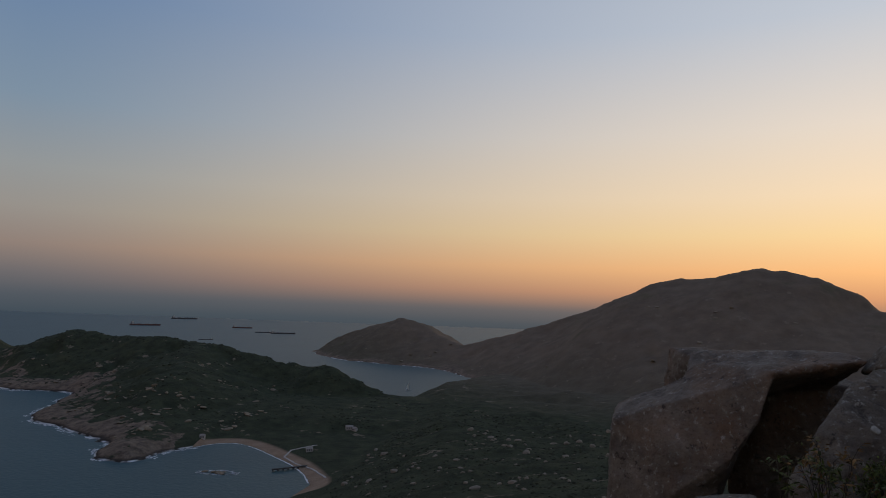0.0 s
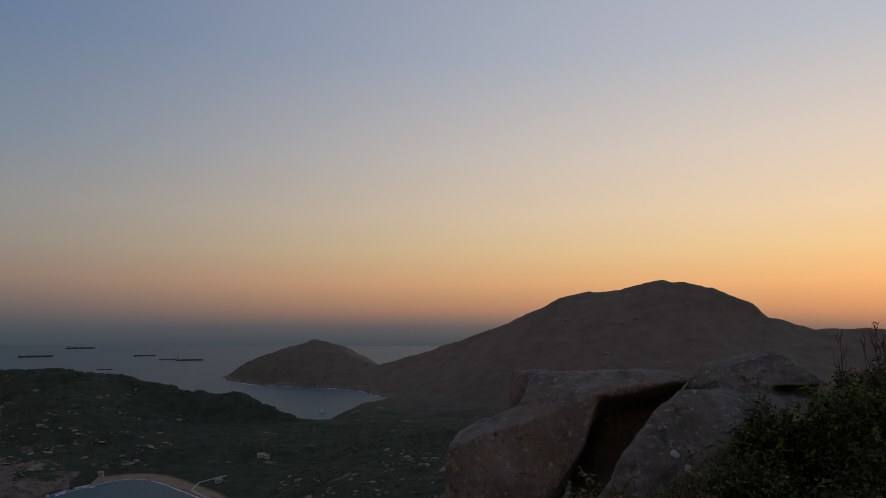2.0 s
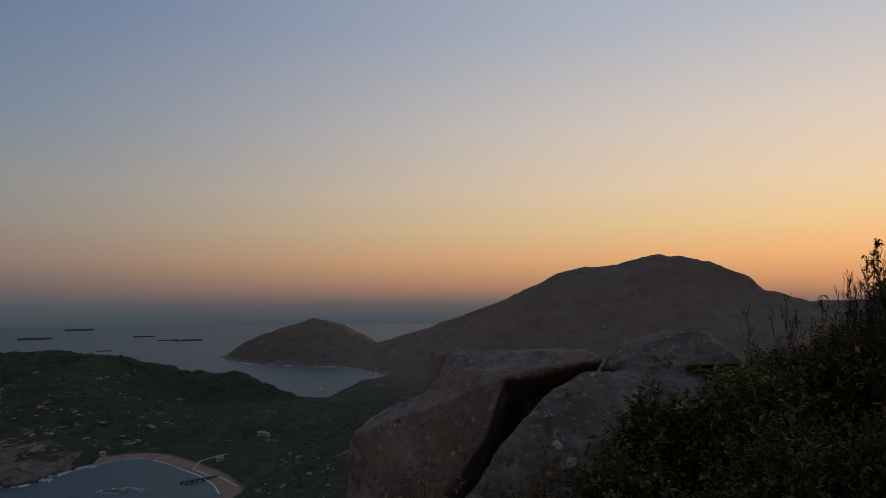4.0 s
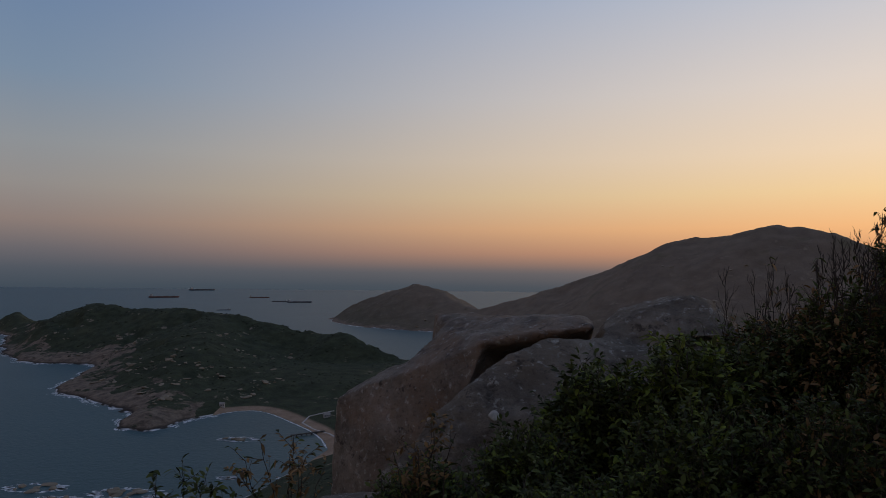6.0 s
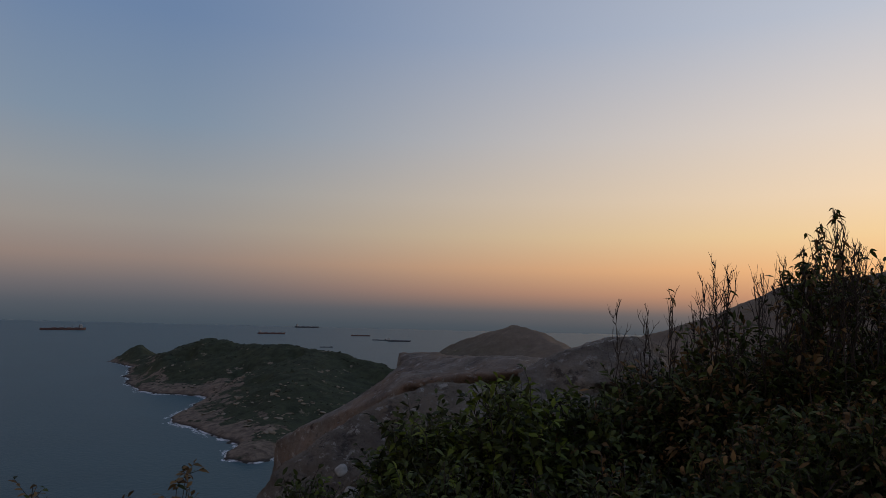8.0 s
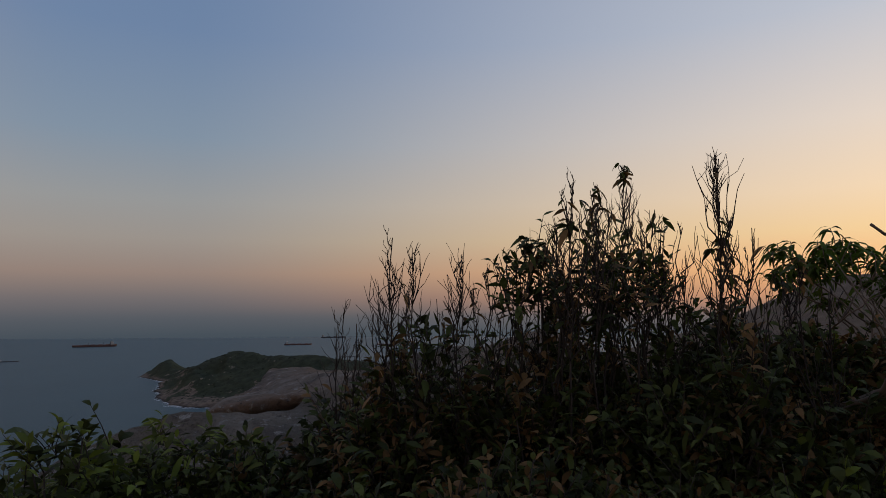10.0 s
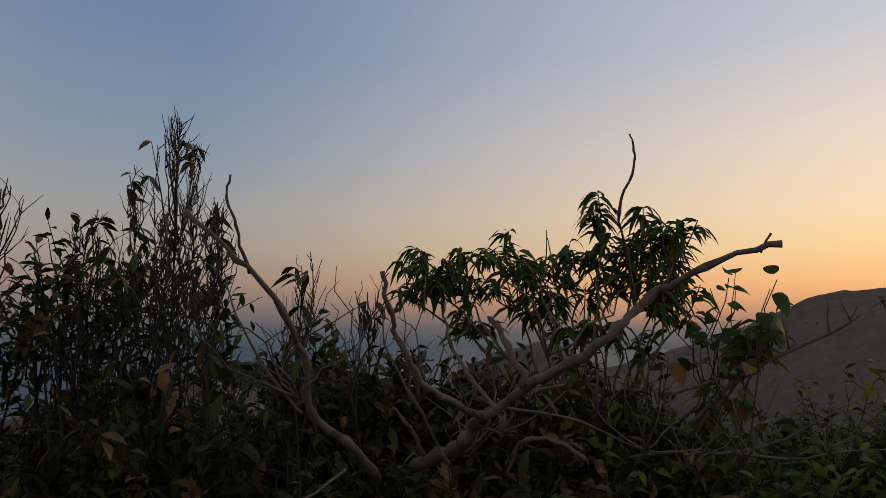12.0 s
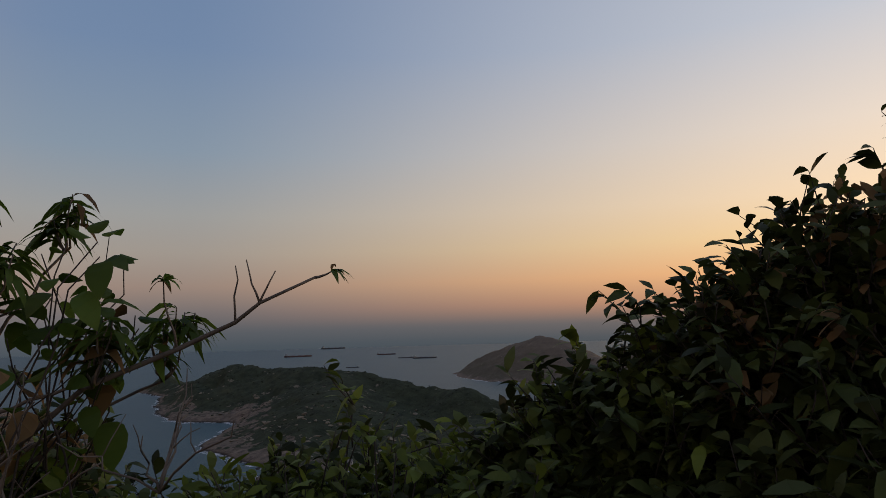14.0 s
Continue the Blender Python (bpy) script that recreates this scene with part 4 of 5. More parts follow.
def shrub(x, y, top, radius, seed, label, kinds, leaf=0.05, wide=0.42, twigs=380, per_twig=7, name="shrub", group="trailside shrubs", droop=0.3):
    """A dense bush: stems fan out from the root and leafy twigs fill an uneven dome, thickest at its skin."""
    p = Plant(seed)
    rng = p.rng
    g = ground_at(x, y)
    root = Vector((x, y, g - 0.05))
    off = Vector((seed * 3.1, seed * 1.7, 0))
    mid = max(g + 0.25, top - 1.45 * radius)
    tall = top - mid
    ends = []
    for t in range(twigs):
        d = rand_dir(rng, 1.0)
        if d.z < -0.35:
            d.z = -d.z
        lump = min(0.88 + 0.42 * noise.noise(d * 2.2 + off), 1.04)
        q = lump * rng.random() ** 0.33
        h = tall if d.z > 0 else mid - g - 0.1
        at = Vector((x + radius * q * d.x, y + radius * q * d.y, mid + h * q * d.z))
        way0 = (Vector((d.x, d.y, 0.3 + max(d.z, 0))) * 0.8 + rand_dir(rng, 0.7) * 0.7 + Vector((0, 0, 0.3))).normalized()
        length = rng.uniform(0.06, 0.17)
        end = at + way0 * length
        if t % 8 == 0:
            ends.append(at)
        p.stem([at, at.lerp(end, 0.5) + rand_dir(rng) * 0.006, end], 0.0028, 0.0011, 3)
        kind = kinds[0] if rng.random() > 0.36 else rng.choice(kinds)
        for k in range(per_twig):
            ff = (k + 1) / per_twig
            way = (way0 * (0.35 + 0.5 * ff) + rand_dir(rng, 0.6) * 0.9).normalized()
            ln = leaf * rng.uniform(0.5, 1.12)
            p.leaf(kind, at.lerp(end, ff), way, ln, ln * wide * rng.uniform(0.8, 1.2), rng.uniform(0.0, 2 * droop))
    for e in ends:
        p.stem(p.curve(root + Vector((rng.gauss(0, 0.06), rng.gauss(0, 0.06), 0)), e, 0.05, 0.14, 5), 0.009, 0.0028, 4)
    return p.build(name, label, "shrub", group)


DG, BR, FR = LEAF_DARK, LEAF_BROWN, LEAF_FRESH
LEAFY = "dense evergreen shrub with small dark green leaves beside the trail"
BRIGHT = "leafy shrub with fresh green young shoots before the boulders"
RUSTY = "dark shrub with brownish withered leaves among the hedge"
OVAL = "tall dense bush with dark oval leaves against the sky"
TALL = "tall narrow shrub with dark hanging leaves above the hedge"
# x, y, top, radius, label, leaf kinds, leaf length, leaf breadth
HEDGE = [
    (0.5, 4.3, -1.40, 0.32, BRIGHT, (DG, FR, BR), 0.045, 0.42), (1.1, 4.4, -1.14, 0.38, BRIGHT, (DG, FR), 0.05, 0.42),
    (1.62, 4.9, -0.76, 0.42, BRIGHT, (DG, FR), 0.055, 0.40), (2.1, 4.55, -0.58, 0.52, BRIGHT, (DG, FR), 0.055, 0.40),
    (2.6, 4.8, -0.60, 0.48, LEAFY, (DG, BR), 0.05, 0.40), (1.35, 3.6, -1.24, 0.42, LEAFY, (DG, FR), 0.05, 0.42),
    (1.9, 3.75, -0.88, 0.48, LEAFY, (DG, FR), 0.05, 0.42), (2.9, 5.15, -0.47, 0.42, RUSTY, (DG, BR), 0.045, 0.40),
    (3.15, 4.9, -0.39, 0.45, RUSTY, (DG, BR), 0.05, 0.36), (3.6, 4.85, -0.34, 0.45, RUSTY, (DG, BR), 0.05, 0.36),
    (4.15, 4.9, -0.30, 0.45, LEAFY, (DG, BR), 0.05, 0.36), (4.6, 5.15, -0.46, 0.45, RUSTY, (DG, BR), 0.05, 0.36),
    (5.0, 5.5, -0.34, 0.45, LEAFY, (DG, BR), 0.05, 0.36), (5.5, 5.95, -0.54, 0.45, BRIGHT, (FR, DG), 0.05, 0.40),
    (6.0, 6.15, -0.47, 0.45, BRIGHT, (DG, FR), 0.05, 0.40), (2.5, 3.75, -0.80, 0.42, LEAFY, (DG, BR), 0.05, 0.40),
    (3.1, 3.95, -0.64, 0.42, LEAFY, (DG, BR), 0.05, 0.40), (3.6, 4.2, -0.52, 0.42, RUSTY, (DG, BR), 0.055, 0.40),
    (4.1, 4.42, -0.60, 0.40, LEAFY, (DG, BR), 0.055, 0.40), (4.55, 4.75, -0.64, 0.36, LEAFY, (DG, FR), 0.06, 0.40),
    (5.2, 5.15, -0.58, 0.38, LEAFY, (DG, FR), 0.06, 0.40), (5.7, 5.35, -0.58, 0.4, BRIGHT, (FR, DG), 0.06, 0.45),
    (6.2, 5.6, -0.58, 0.42, BRIGHT, (DG, FR), 0.06, 0.42), (6.75, 5.75, -0.55, 0.42, LEAFY, (DG,), 0.06, 0.42),
    (7.55, 6.2, 0.28, 0.46, OVAL, (DG, BR), 0.05, 0.46), (7.22, 6.15, 0.07, 0.27, OVAL, (DG, BR), 0.05, 0.46),
    (7.0, 6.12, -0.08, 0.24, OVAL, (DG, BR), 0.05, 0.46), (6.8, 6.15, -0.24, 0.24, OVAL, (DG, FR), 0.055, 0.46),
    (6.6, 6.2, -0.31, 0.24, "bush with dark oval leaves beside a taller one", (DG, FR), 0.055, 0.46),
    (8.0, 6.0, 0.46, 0.5, OVAL, (DG,), 0.05, 0.46), (7.3, 6.3, -0.1, 0.4, OVAL, (DG,), 0.05, 0.46),
    (5.75, 6.25, -0.54, 0.34, BRIGHT, (FR, DG), 0.05, 0.4), (6.12, 6.35, -0.49, 0.34, BRIGHT, (FR, DG), 0.05, 0.4), (6.42, 6.35, -0.47, 0.28, BRIGHT, (FR, DG), 0.05, 0.4),
    (7.2, 5.8, -0.24, 0.42, LEAFY, (DG,), 0.06, 0.45),
    (3.4, 5.4, -0.36, 0.5, RUSTY, (DG, BR), 0.05, 0.36), (4.2, 5.6, -0.30, 0.5, LEAFY, (DG, BR), 0.05, 0.36),
    (4.9, 6.2, -0.48, 0.5, LEAFY, (DG, FR), 0.05, 0.4), (3.3, 6.0, -0.62, 0.5, LEAFY, (DG, BR), 0.05, 0.4), (4.2, 6.4, -0.6, 0.6, LEAFY, (DG, BR), 0.05, 0.4),
    (4.75, 5.6, -0.30, 0.42, RUSTY, (DG, BR), 0.05, 0.36), (5.2, 5.9, -0.42, 0.42, RUSTY, (DG, BR), 0.055, 0.36), (5.62, 5.6, -0.54, 0.36, BRIGHT, (FR, DG), 0.05, 0.4),
    (5.9, 5.85, -0.5, 0.38, BRIGHT, (FR, DG), 0.05, 0.4), (5.35, 5.45, -0.50, 0.38, RUSTY, (DG, BR), 0.05, 0.36), (6.4, 6.0, -0.5, 0.38, BRIGHT, (FR, DG), 0.05, 0.4),
    (4.95, 5.15, -0.54, 0.3, RUSTY, (DG, BR), 0.05, 0.36), (6.55, 6.5, -0.45, 0.4, BRIGHT, (DG, FR), 0.055, 0.42), (5.0, 4.9, -0.72, 0.3, LEAFY, (DG, FR), 0.05, 0.4),
    (3.8, 5.3, -0.30, 0.34, RUSTY, (DG, BR), 0.05, 0.36), (4.42, 5.55, -0.26, 0.3, RUSTY, (DG, BR, FR), 0.05, 0.36), (4.70, 5.5, -0.27, 0.3, RUSTY, (DG, BR, FR), 0.05, 0.36), (4.95, 5.5, -0.29, 0.3, RUSTY, (BR, DG, FR), 0.05, 0.36),
    (5.15, 5.58, -0.33, 0.28, BRIGHT, (FR, DG, BR), 0.05, 0.36), (5.32, 5.65, -0.43, 0.26, BRIGHT, (FR, DG), 0.05, 0.4), (4.85, 5.15, -0.54, 0.26, RUSTY, (BR, DG), 0.05, 0.36),
    (3.58, 4.86, 0.05, 0.17, TALL, (DG, BR), 0.045, 0.34), (3.86, 4.98, 0.03, 0.2, TALL, (DG, BR), 0.045, 0.34), (4.02, 5.2, 0.05, 0.2, TALL, (DG,), 0.048, 0.34),
    (3.74, 5.12, 0.06, 0.2, TALL, (DG, BR), 0.045, 0.34), (3.2, 4.85, -0.20, 0.2, TALL, (DG, BR), 0.055, 0.34), (4.3, 5.15, -0.12, 0.26, TALL, (DG,), 0.055, 0.34)]
for i, (hx, hy, top, rad, lab, kinds, ll, lw) in enumerate(HEDGE):
    shrub(hx, hy, top, rad, 100 + i, lab, kinds + (BR,) * (lab == RUSTY), ll * (1.3 if hy > 4.5 else 1.05), lw, twigs=48 if lab == TALL else int((170 + 680 * rad) * 1.6))


def shoots(spots, seed, label, leafy=0.0):
    """Dead upright shoots with steep side twigs, like a thin broom."""
    p = Plant(seed)
    rng = p.rng
    for x, y, top, lean, twigs in spots:
        g = ground_at(x, y)
        a = Vector((x - lean, y + rng.gauss(0, 0.05), g))
        b = Vector((x, y, top))
        tall = top - g
        n = 14
        pts = p.curve(a, b, 0.0, 0.09, n)
        p.stem(pts, 0.0075, 0.0016, 5)
        for k in range(int(twigs * 1.3)):
            drop = rng.uniform(0.02, 0.62)
            f = 1 - drop / tall
            i = min(int(f * n), n - 1)
            at = pts[i].lerp(pts[i + 1], f * n - i)
            ang = rng.uniform(0, 2 * math.pi)
            out = rng.uniform(0.14, 0.42)
            ln = min(drop + 0.03, 1.0) * rng.uniform(0.35, 0.8) + 0.03
            ln = min(ln, 0.26)
            end = at + Vector((math.cos(ang) * out, math.sin(ang) * out, 1)).normalized() * ln
            tw = p.curve(at, end, -0.07, 0.16, 5)
            p.stem(tw, 0.0030, 0.0009, 4)
            for _ in range(rng.randrange(2, 5)):
                j = rng.randrange(1, 5)
                e2 = tw[j] + (Vector((rng.gauss(0, 0.45), rng.gauss(0, 0.45), 1))).normalized() * ln * rng.uniform(0.25, 0.55)
                p.stem(p.curve(tw[j], e2, 0, 0.15, 3), 0.0017, 0.0008, 3)
            if rng.random() < leafy:
                for _ in range(rng.randrange(4, 9)):
                    bpt = tw[rng.randrange(1, 6)]
                    way = (rand_dir(rng, 0.4) + Vector((0, 0, -0.2))).normalized()
                    ln2 = rng.uniform(0.035, 0.065)
                    p.leaf(rng.choice((DG, DG, BR)), bpt, way, ln2, ln2 * 0.38, rng.uniform(0.2, 0.7))
        p.chunk("shoot")
    return p.build("dead_shrub" if leafy < 0.3 else "leafy_shrub", label, "shrub", "upright shoots in the hedge")


BARE = "bare dead twigs standing upright out of the hedge"
shoots([(2.69, 5.4, -0.13, 0.02, 9), (2.86, 5.3, -0.16, 0.03, 6)], 1, BARE)
shoots([(3.12, 4.7, 0.10, 0.02, 12), (3.18, 4.74, 0.05, -0.03, 10), (3.07, 4.8, 0.0, 0.03, 8)], 2, BARE)
shoots([(3.36, 4.75, 0.04, 0.0, 12), (3.42, 4.82, -0.02, -0.04, 10)], 3, BARE)
shoots([(3.74, 4.72, 0.27, 0.05, 16), (3.68, 4.8, 0.12, 0.0, 10)], 4, BARE, 0.15)
shoots([(3.56, 4.8, 0.09, 0.02, 12), (3.62, 4.88, 0.06, -0.03, 12), (3.5, 4.85, 0.02, 0.0, 8)], 5, "leafy shoots with small hanging leaves above the hedge", 0.6)
shoots([(3.80, 5.28, 0.34, 0.0, 10), (3.70, 5.25, 0.2, 0.02, 10)], 6, "leafy shoots with small hanging leaves above the hedge", 0.5)
shoots([(3.95, 5.4, 0.44, 0.03, 18), (4.06, 5.35, 0.26, 0.05, 12), (3.9, 5.3, 0.2, 0.0, 10)], 7, BARE, 0.25)
shoots([(4.23, 4.88, 0.36, 0.04, 20), (4.33, 4.9, 0.12, -0.06, 8)], 8, BARE, 0.1)
shoots([(4.05, 4.95, 0.02, 0.0, 9), (3.98, 5.1, 0.05, 0.02, 9), (3.85, 5.0, 0.0, 0.02, 9)], 9, "leafy shoots with small hanging leaves above the hedge", 0.55)
shoots([(3.0, 5.34, -0.06, 0.0, 8), (3.12, 5.4, -0.1, 0.0, 8), (3.3, 5.3, -0.08, 0.0, 8)], 10, "leafy shoots with small hanging leaves above the hedge", 0.5)
shoots([(2.92, 4.9, -0.2, 0.0, 8), (2.8, 5.0, -0.22, 0.0, 8)], 11, BARE, 0.1)
shoots([(4.5, 5.0, -0.02, 0.02, 8), (4.62, 5.1, -0.1, 0, 8)], 12, BARE, 0.2)

shoots([(3.82, 4.8, 0.2, 0.03, 14), (3.98, 4.9, 0.1, 0.02, 12), (4.12, 5.0, 0.14, 0.03, 12)], 13, BARE, 0.08)
shoots([(3.88, 5.45, 0.28, 0.02, 14), (3.65, 5.35, 0.16, 0.0, 12)], 14, BARE, 0.12)
shoots([(4.4, 5.3, 0.06, 0.0, 10), (4.28, 5.0, 0.16, 0.02, 12), (4.55, 5.35, -0.02, 0.02, 10)], 15, BARE, 0.3)


def limb_tree():
    """Low grey tree, half dead: bent bare limbs with broken ends."""
    p = Plant(31)

    def limb(pts, r0, r1):
        pts = [Vector(q) for q in pts]
        fine = []
        for i in range(len(pts) - 1):
            a, b, c, d = pts[max(i - 1, 0)], pts[i], pts[i + 1], pts[min(i + 2, len(pts) - 1)]
            for k in range(5):
                t = k / 5
                fine.append(0.5 * ((2 * b) + (c - a) * t + (2 * a - 5 * b + 4 * c - d) * t * t + (3 * b - a - 3 * c + d) * t ** 3)
                            + Vector((p.rng.gauss(0, 1), p.rng.gauss(0, 1), p.rng.gauss(0, 1))) * min(0.0028, r1 * 0.3))
        fine.append(pts[-1])
        p.stem(fine, r0 * 0.4, r1 * 0.4, 7, 0.16)
        p.chunk("limb")

    g = ground_at(4.5, 5.5)
    limb([(4.5, 5.5, g - 0.1), (4.52, 5.47, -1.2), (4.55, 5.42, -0.8), (4.64, 5.29, -0.57), (4.74, 5.14, -0.47), (4.84, 5.0, -0.41), (4.92, 4.88, -0.35), (4.97, 4.8, -0.295)], 0.044, 0.034)
    limb([(4.97, 4.8, -0.30), (5.06, 4.72, -0.225), (5.15, 4.62, -0.175), (5.22, 4.60, -0.12), (5.275, 4.65, -0.07), (5.36, 4.62, -0.02), (5.47, 4.6, 0.012)], 0.025, 0.011)
    limb([(5.44, 4.605, 0.0), (5.455, 4.6, 0.03)], 0.006, 0.004)
    limb([(5.25, 4.65, -0.07), (5.235, 4.56, 0.0), (5.22, 4.49, 0.05), (5.237, 4.47, 0.10), (5.242, 4.455, 0.135), (5.235, 4.44, 0.155)], 0.0065, 0.003)
    limb([(5.22, 4.49, 0.05), (5.212, 4.487, 0.056)], 0.006, 0.004)
    limb([(4.97, 4.8, -0.295), (4.94, 4.72, -0.262), (4.90, 4.62, -0.222), (4.87, 4.57, -0.15), (4.855, 4.535, -0.09), (4.85, 4.515, -0.03)], 0.018, 0.008)
    limb([(4.6, 5.36, -0.66), (4.66, 5.15, -0.52), (4.70, 4.95, -0.435), (4.69, 4.8, -0.35), (4.662, 4.70, -0.285), (4.66, 4.66, -0.185), (4.66, 4.55, -0.09), (4.62, 4.47, -0.01), (4.53, 4.46, 0.07)], 0.030, 0.008)
    limb([(4.63, 4.49, -0.03), (4.63, 4.44, 0.04), (4.625, 4.42, 0.08), (4.635, 4.41, 0.115)], 0.007, 0.004)
    limb([(4.65, 4.67, -0.28), (4.6, 4.63, -0.2), (4.54, 4.62, -0.1), (4.5, 4.64, -0.02)], 0.008, 0.003)
    limb([(5.0, 4.77, -0.275), (4.95, 4.80, -0.22), (4.90, 4.83, -0.15), (4.885, 4.84, -0.07)], 0.012, 0.005)
    limb([(5.06, 4.71, -0.225), (5.03, 4.70, -0.15), (5.0, 4.70, -0.10)], 0.018, 0.012)
    limb([(4.80, 5.06, -0.44), (4.78, 5.0, -0.36), (4.74, 4.97, -0.3)], 0.016, 0.006)
    limb([(4.93, 5.3, -0.62), (4.98, 5.24, -0.45), (5.02, 5.21, -0.40), (5.09, 5.22, -0.405), (5.16, 5.15, -0.43)], 0.016, 0.012)
    limb([(4.97, 4.80, -0.29), (5.05, 4.88, -0.25), (5.12, 4.95, -0.24)], 0.010, 0.004)
    limb([(4.70, 4.78, -0.40), (4.66, 4.6, -0.43), (4.62, 4.45, -0.40)], 0.007, 0.003)
    limb([(4.9, 4.8, -0.38), (4.85, 4.72, -0.25), (4.8, 4.7, -0.15), (4.8, 4.7, -0.08)], 0.008, 0.003)
    limb([(5.1, 4.73, -0.17), (5.08, 4.7, -0.08), (5.02, 4.68, -0.03)], 0.006, 0.003)
    limb([(5.0, 4.79, -0.27), (5.15, 4.85, -0.3), (5.28, 4.9, -0.36), (5.4, 5.0, -0.37)], 0.008, 0.003)
    limb([(5.1, 5.4, -0.50), (5.35, 5.42, -0.455), (5.54, 5.42, -0.445), (5.66, 5.38, -0.40), (5.74, 5.36, -0.345), (5.80, 5.36, -0.31)], 0.013, 0.003)
    limb([(5.54, 5.42, -0.445), (5.68, 5.36, -0.445), (5.78, 5.37, -0.425), (6.0, 5.5, -0.43)], 0.010, 0.003)
    # thin dead side twigs
    for x, y, z, n in ((4.70, 4.81, -0.22, 5), (4.84, 4.81, -0.27, 5), (5.1, 4.73, -0.17, 5), (5.0, 4.85, -0.33, 6), (5.4, 5.25, -0.46, 5), (5.75, 5.35, -0.43, 7),
                       (5.95, 5.45, -0.40, 6), (4.65, 4.66, -0.25, 5), (5.28, 4.9, -0.36, 5), (4.9, 4.95, -0.4, 6), (5.55, 5.3, -0.44, 6), (4.55, 4.8, -0.2, 5)):
        at = Vector((x, y, z))
        for _ in range(n):
            end = at + Vector((p.rng.gauss(0, 0.6), p.rng.gauss(0, 0.4), p.rng.uniform(0.3, 1.2))).normalized() * p.rng.uniform(0.08, 0.26)
            tw = p.curve(at, end, p.rng.uniform(-0.1, 0.1), 0.2, 5)
            p.stem(tw, 0.0026, 0.0010, 4)
            e2 = tw[3] + Vector((p.rng.gauss(0, 0.6), p.rng.gauss(0, 0.6), 0.6)).normalized() * p.rng.uniform(0.04, 0.1)
            p.stem(p.curve(tw[3], e2, 0, 0.15, 3), 0.0016, 0.0008, 3)
        p.chunk("twig")
    return p.build("bare_tree", "low grey half dead tree with bent bare limbs", "tree", bark=BARK)


limb_tree()


def long_leaf_tree():
    """Small tree with drooping narrow leaves in whorls at the twig ends."""
    p = Plant(52)
    rng = p.rng
    base = Vector((5.18, 5.55, ground_at(5.18, 5.55) - 0.05))
    crowns = [(4.69, 5.65, 0.13, 0.13), (4.60, 5.70, 0.10, 0.09), (4.78, 5.60, 0.12, 0.11), (4.92, 5.84, 0.20, 0.14), (4.95, 5.70, 0.07, 0.11),
              (5.12, 5.67, 0.14, 0.14), (5.02, 5.60, 0.04, 0.09), (5.32, 5.58, 0.20, 0.12), (5.42, 5.53, 0.20, 0.08), (5.22, 5.50, 0.25, 0.06), (5.24, 5.60, 0.11, 0.12), (5.46, 5.80, 0.17, 0.05), (5.44, 5.62, 0.02, 0.08),
              (5.36, 5.62, 0.05, 0.12), (5.16, 5.60, -0.03, 0.11), (4.80, 5.72, -0.02, 0.09), (5.64, 5.68, -0.12, 0.06), (5.70, 5.82, -0.12, 0.07)]
    for cx, cy, cz, rad in crowns:
        mid = Vector((base.x + (cx - base.x) * 0.5, base.y + (cy - base.y) * 0.5, min(-0.42 + 0.2 * rng.random(), cz - 0.2)))
        p.stem(p.curve(base + Vector((rng.gauss(0, .04), rng.gauss(0, .04), 0)), mid, 0.02, 0.10, 8), 0.006, 0.0045, 6)
        hub = Vector((cx, cy, cz - 0.14))
        p.stem(p.curve(mid, hub, 0.04, 0.14, 6), 0.0045, 0.003, 5)
        p.chunk("limb")
        for k in range(int(46 * rad) + 4):
            a = rng.uniform(0, 6.28)
            q = math.sqrt(rng.random()) * rad
            tip = Vector((cx + q * math.cos(a), cy + q * math.sin(a), cz + rng.uniform(-0.09, 0.05) - 0.3 * q * q / rad))
            tw = p.curve(hub, tip, -0.12, 0.14, 5)
            p.stem(tw, 0.0035, 0.0016, 4)
            d0 = (tw[-1] - tw[-2]).normalized()
            for _ in range(rng.randrange(8, 13)):
                b = tip - d0 * rng.uniform(0, 0.05)
                aa = rng.uniform(0, 6.28)
                way = Vector((math.cos(aa), math.sin(aa), rng.uniform(0.0, 0.8))).normalized()
                ln = rng.uniform(0.055, 0.10)
                p.leaf(LEAF_LONG if rng.random() > 0.06 else BR, b, way, ln, ln * 0.23, rng.uniform(0.6, 1.2))
    p.chunk("twig")
    # the long low branch that reaches past the crown, with leaves at its end only
    arm = [Vector(q) for q in ((5.22, 5.55, -0.55), (5.45, 5.62, -0.42), (5.62, 5.68, -0.26), (5.78, 5.75, -0.19), (5.9, 5.77, -0.138), (5.96, 5.76, -0.10), (6.05, 5.83, -0.048))]
    p.stem(arm, 0.008, 0.003, 6)
    p.chunk("limb")
    for a, b in ((3, (5.76, 5.73, -0.05)), (4, (5.90, 5.77, -0.02)), (5, (5.93, 5.76, -0.01)), (5, (5.99, 5.77, -0.035)), (2, (5.66, 5.7, -0.13)), (6, (6.08, 5.85, -0.035))):
        tw = p.curve(arm[a], Vector(b), -0.06, 0.1, 4)
        p.stem(tw, 0.0035, 0.0015, 4)
        p.chunk("twig")
        if a in (2, 3, 6):
            for k in range(9):
                way = Vector((rng.uniform(-0.2, 1), rng.uniform(-0.6, 0.6), rng.uniform(0.1, 0.6))).normalized()
                ln = rng.uniform(0.04, 0.06)
                p.leaf(LEAF_LONG if k % 5 else BR, tw[-1], way, ln, ln * 0.24, 0.8)
    return p.build("small_tree", "small tree with whorls of narrow drooping green leaves", "tree", bark=BARK)


long_leaf_tree()


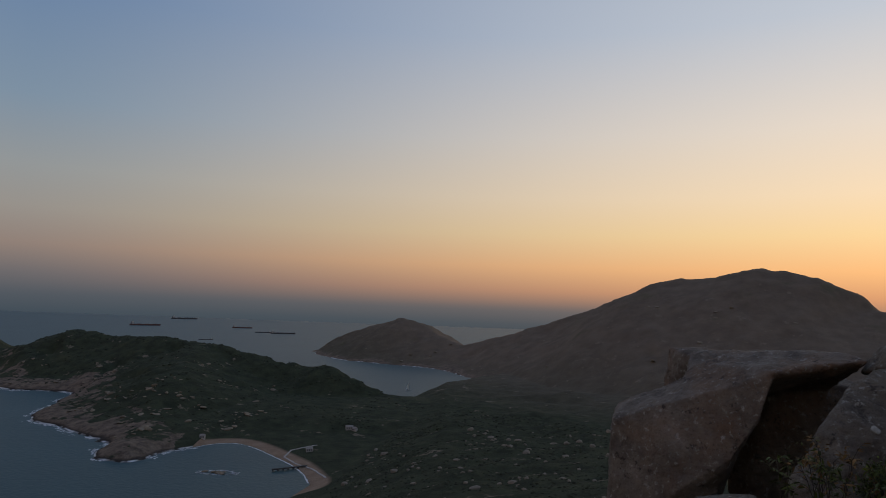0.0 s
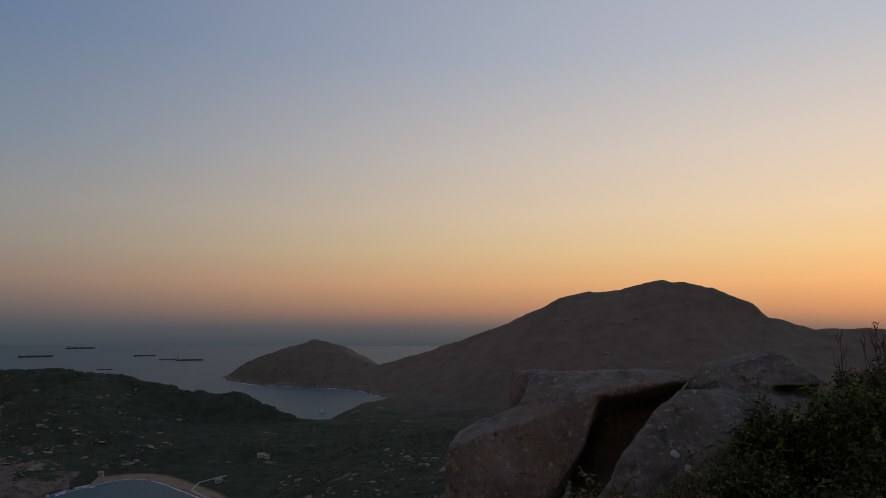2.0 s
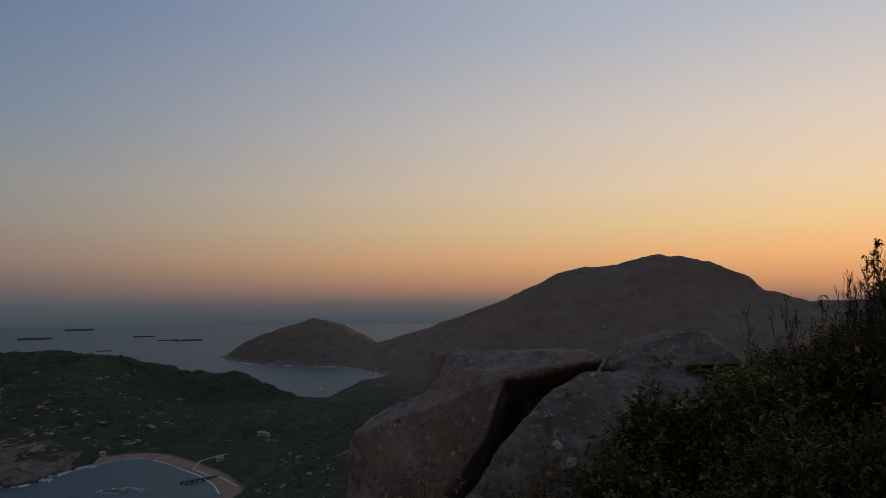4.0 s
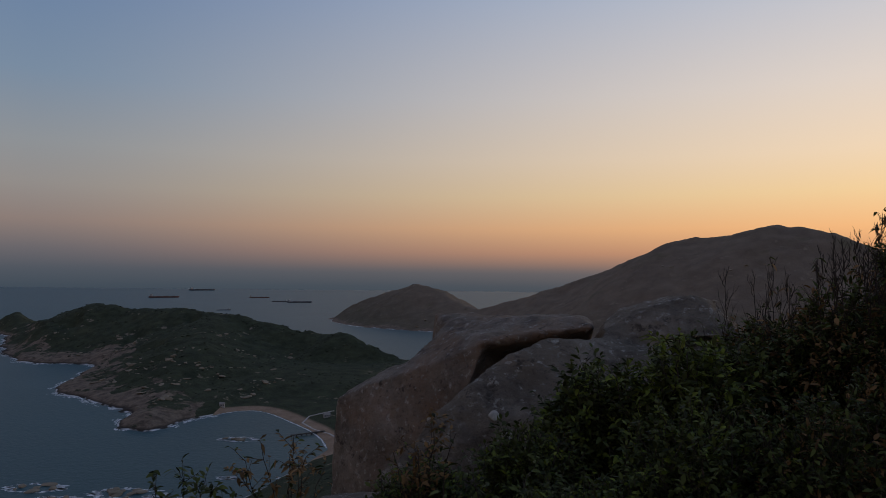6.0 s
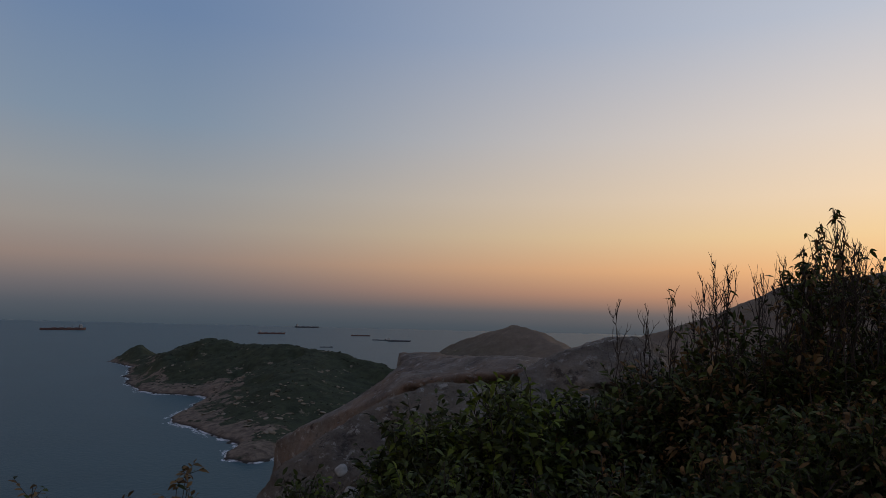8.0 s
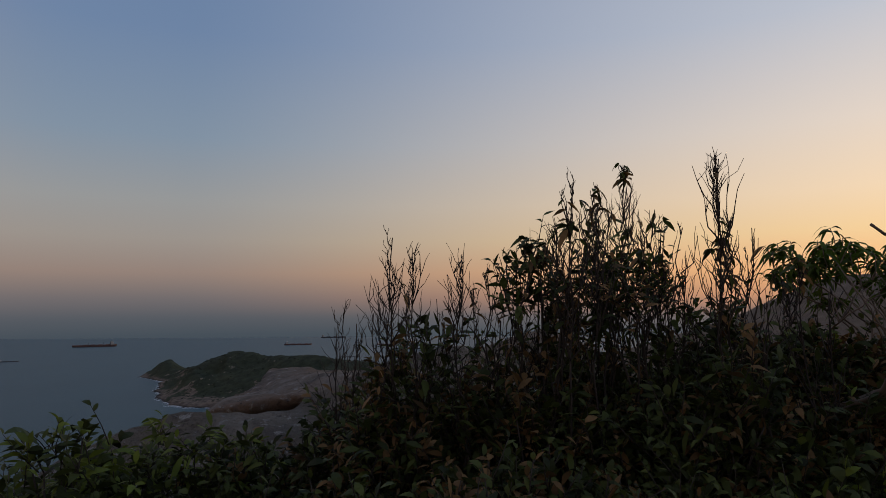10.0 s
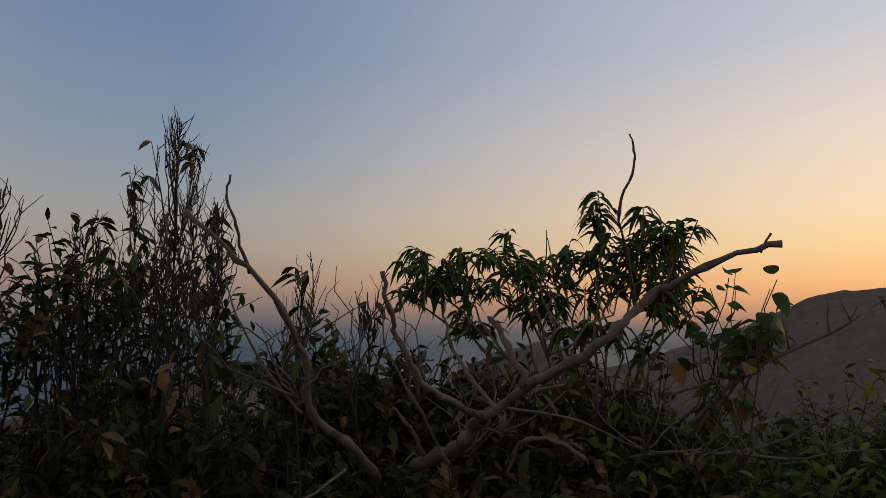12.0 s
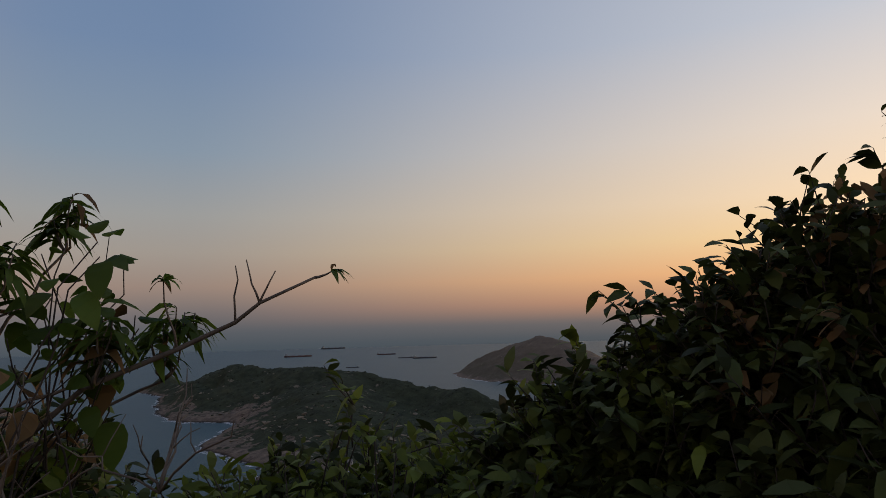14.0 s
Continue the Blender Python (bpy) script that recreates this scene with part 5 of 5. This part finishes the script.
def round_leaf_vine():
    p = Plant(77)
    rng = p.rng
    for k in range(16):
        a = Vector((5.5 + rng.gauss(0, 0.09), 5.6 + rng.gauss(0, 0.09), -0.62))
        b = Vector((5.57 + rng.gauss(0, 0.1), 5.66 + rng.gauss(0, 0.08), rng.uniform(-0.22, 0.04)))
        tw = p.curve(a, b, 0.05, 0.14, 7)
        p.stem(tw, 0.003, 0.0014, 4)
        for j in range(2, 8):
            d = rand_dir(rng, 0.5)
            ln = rng.uniform(0.03, 0.068)
            p.leaf(LEAF_ROUNDED if rng.random() > 0.12 else BR, tw[j] + d * 0.02, d, ln, ln * 0.95, rng.uniform(0.2, 0.8))
    tw = p.curve(Vector((5.6, 5.7, -0.25)), Vector((5.63, 5.73, 0.05)), 0, 0.1, 6)
    p.stem(tw, 0.002, 0.001, 4)
    for j in range(1, 7):
        d = rand_dir(rng, 0.3)
        p.leaf(LEAF_ROUNDED, tw[j], d, 0.052, 0.05, 0.5)
    return p.build("vine", "climbing vine with round green leaves on the small tree", "vine")


round_leaf_vine()


def sprig(x, y, top, spread, seed, kind, label, n=9, leaf=0.05, wide=0.4, twigs=5):
    """Open, few-stemmed young plant with leaves along its twigs."""
    p = Plant(seed)
    rng = p.rng
    g = ground_at(x, y)
    for k in range(n):
        a = Vector((x + rng.gauss(0, 0.04), y + rng.gauss(0, 0.04), g))
        b = Vector((x + rng.uniform(-1, 1) * spread, y + rng.uniform(-1, 1) * spread * 0.7, top - rng.uniform(0, 0.22)))
        pts = p.curve(a, b, 0.03, 0.1, 8)
        p.stem(pts, 0.005, 0.002, 4)
        for t in range(twigs):
            at = pts[rng.randrange(5, 9)]
            d = (rand_dir(rng, 0.4) + Vector((0, 0, 0.7))).normalized()
            end = at + d * rng.uniform(0.05, 0.14)
            p.stem(p.curve(at, end, 0, 0.1, 3), 0.0022, 0.001, 3)
            for j in range(7):
                way = (rand_dir(rng, 0.5) + d * 0.5).normalized()
                ln = leaf * rng.uniform(0.6, 1.2)
                p.leaf(kind if rng.random() > 0.2 else DG, at.lerp(end, j / 6), way, ln, ln * wide, rng.uniform(0.1, 0.5))
    return p.build("young_shrub", label, "shrub", "sprigs in front of the boulders")


sprig(-0.28, 4.0, -1.1, 0.22, 201, BR, "open sprig with small reddish brown leaves before the boulder")
sprig(0.5, 4.1, -1.0, 0.2, 202, BR, "open sprig with small reddish brown leaves before the boulder")
sprig(-0.62, 3.6, -1.12, 0.2, 203, DG, "open sprig with small dark leaves over the slope", 8)
sprig(-0.2, 3.5, -1.2, 0.2, 204, DG, "open sprig with small dark leaves over the slope", 8)
sprig(0.9, 3.4, -1.1, 0.3, 205, DG, "low young shrub with dark leaves", 12)
sprig(2.32, 4.9, -0.64, 0.26, 206, FR, "young shrub with bright green whorled leaves above the sea", 26, 0.08, 0.26, 6)
sprig(2.1, 4.6, -0.72, 0.26, 207, FR, "young shrub with bright green whorled leaves above the sea", 24, 0.08, 0.26, 6)
sprig(1.85, 4.42, -0.78, 0.2, 208, FR, "young shrub with bright green whorled leaves above the sea", 6, 0.07, 0.26, 5)
sprig(5.1, 5.7, -0.12, 0.14, 212, DG, "young shrub with upright oblong dark leaves under the small tree", 9, 0.055, 0.34)
sprig(5.28, 5.6, -0.18, 0.12, 213, DG, "young shrub with upright oblong dark leaves under the small tree", 8, 0.055, 0.34)
sprig(6.12, 6.0, -0.33, 0.12, 209, FR, "young plant with fresh green leaves at a gap in the hedge", 5, 0.05, 0.5)
sprig(6.70, 6.2, -0.09, 0.08, 210, DG, "leafy shoots with oval leaves beside the tall bush", 3, 0.065, 0.42, 6)
sprig(6.88, 6.2, -0.02, 0.06, 211, DG, "leafy shoots with oval leaves beside the tall bush", 3, 0.065, 0.42, 6)


def grass_tuft(x, y, height, seed, n=60):
    rng = random.Random(seed)
    g = max(ground_at(x, y), height - 0.5)
    rows_v, rows_f = [], []
    for k in range(n):
        a = rng.uniform(0, 6.28)
        ln = rng.uniform(0.25, 0.5)
        out = rng.uniform(0.15, 0.75)
        b = Vector((x + rng.gauss(0, 0.03), y + rng.gauss(0, 0.03), g))
        side = Vector((-math.sin(a), math.cos(a), 0)) * 0.0035
        k0 = len(rows_v)
        for i in range(6):
            f = i / 5
            c = b + Vector((math.cos(a) * out * f * ln, math.sin(a) * out * f * ln, ln * (f - 0.45 * out * f * f)))
            w = side * (1 - 0.85 * f)
            rows_v += [tuple(c - w), tuple(c + w + Vector((0, 0, 0.001)))]
        rows_f += [(k0 + 2 * i, k0 + 2 * i + 1, k0 + 2 * i + 3, k0 + 2 * i + 2) for i in range(5)]
    ob = mesh_part("grass_tuft", from_arrays("grass_tuft", rows_v, rows_f), STRAW)
    return tagged(ob, "tuft of dry yellowish grass under the bare limbs", "grass", kind="stuff")


grass_tuft(5.17, 4.98, -0.42, 5)
grass_tuft(5.02, 4.9, -0.5, 6, 40)
grass_tuft(5.35, 5.1, -0.5, 7, 40)
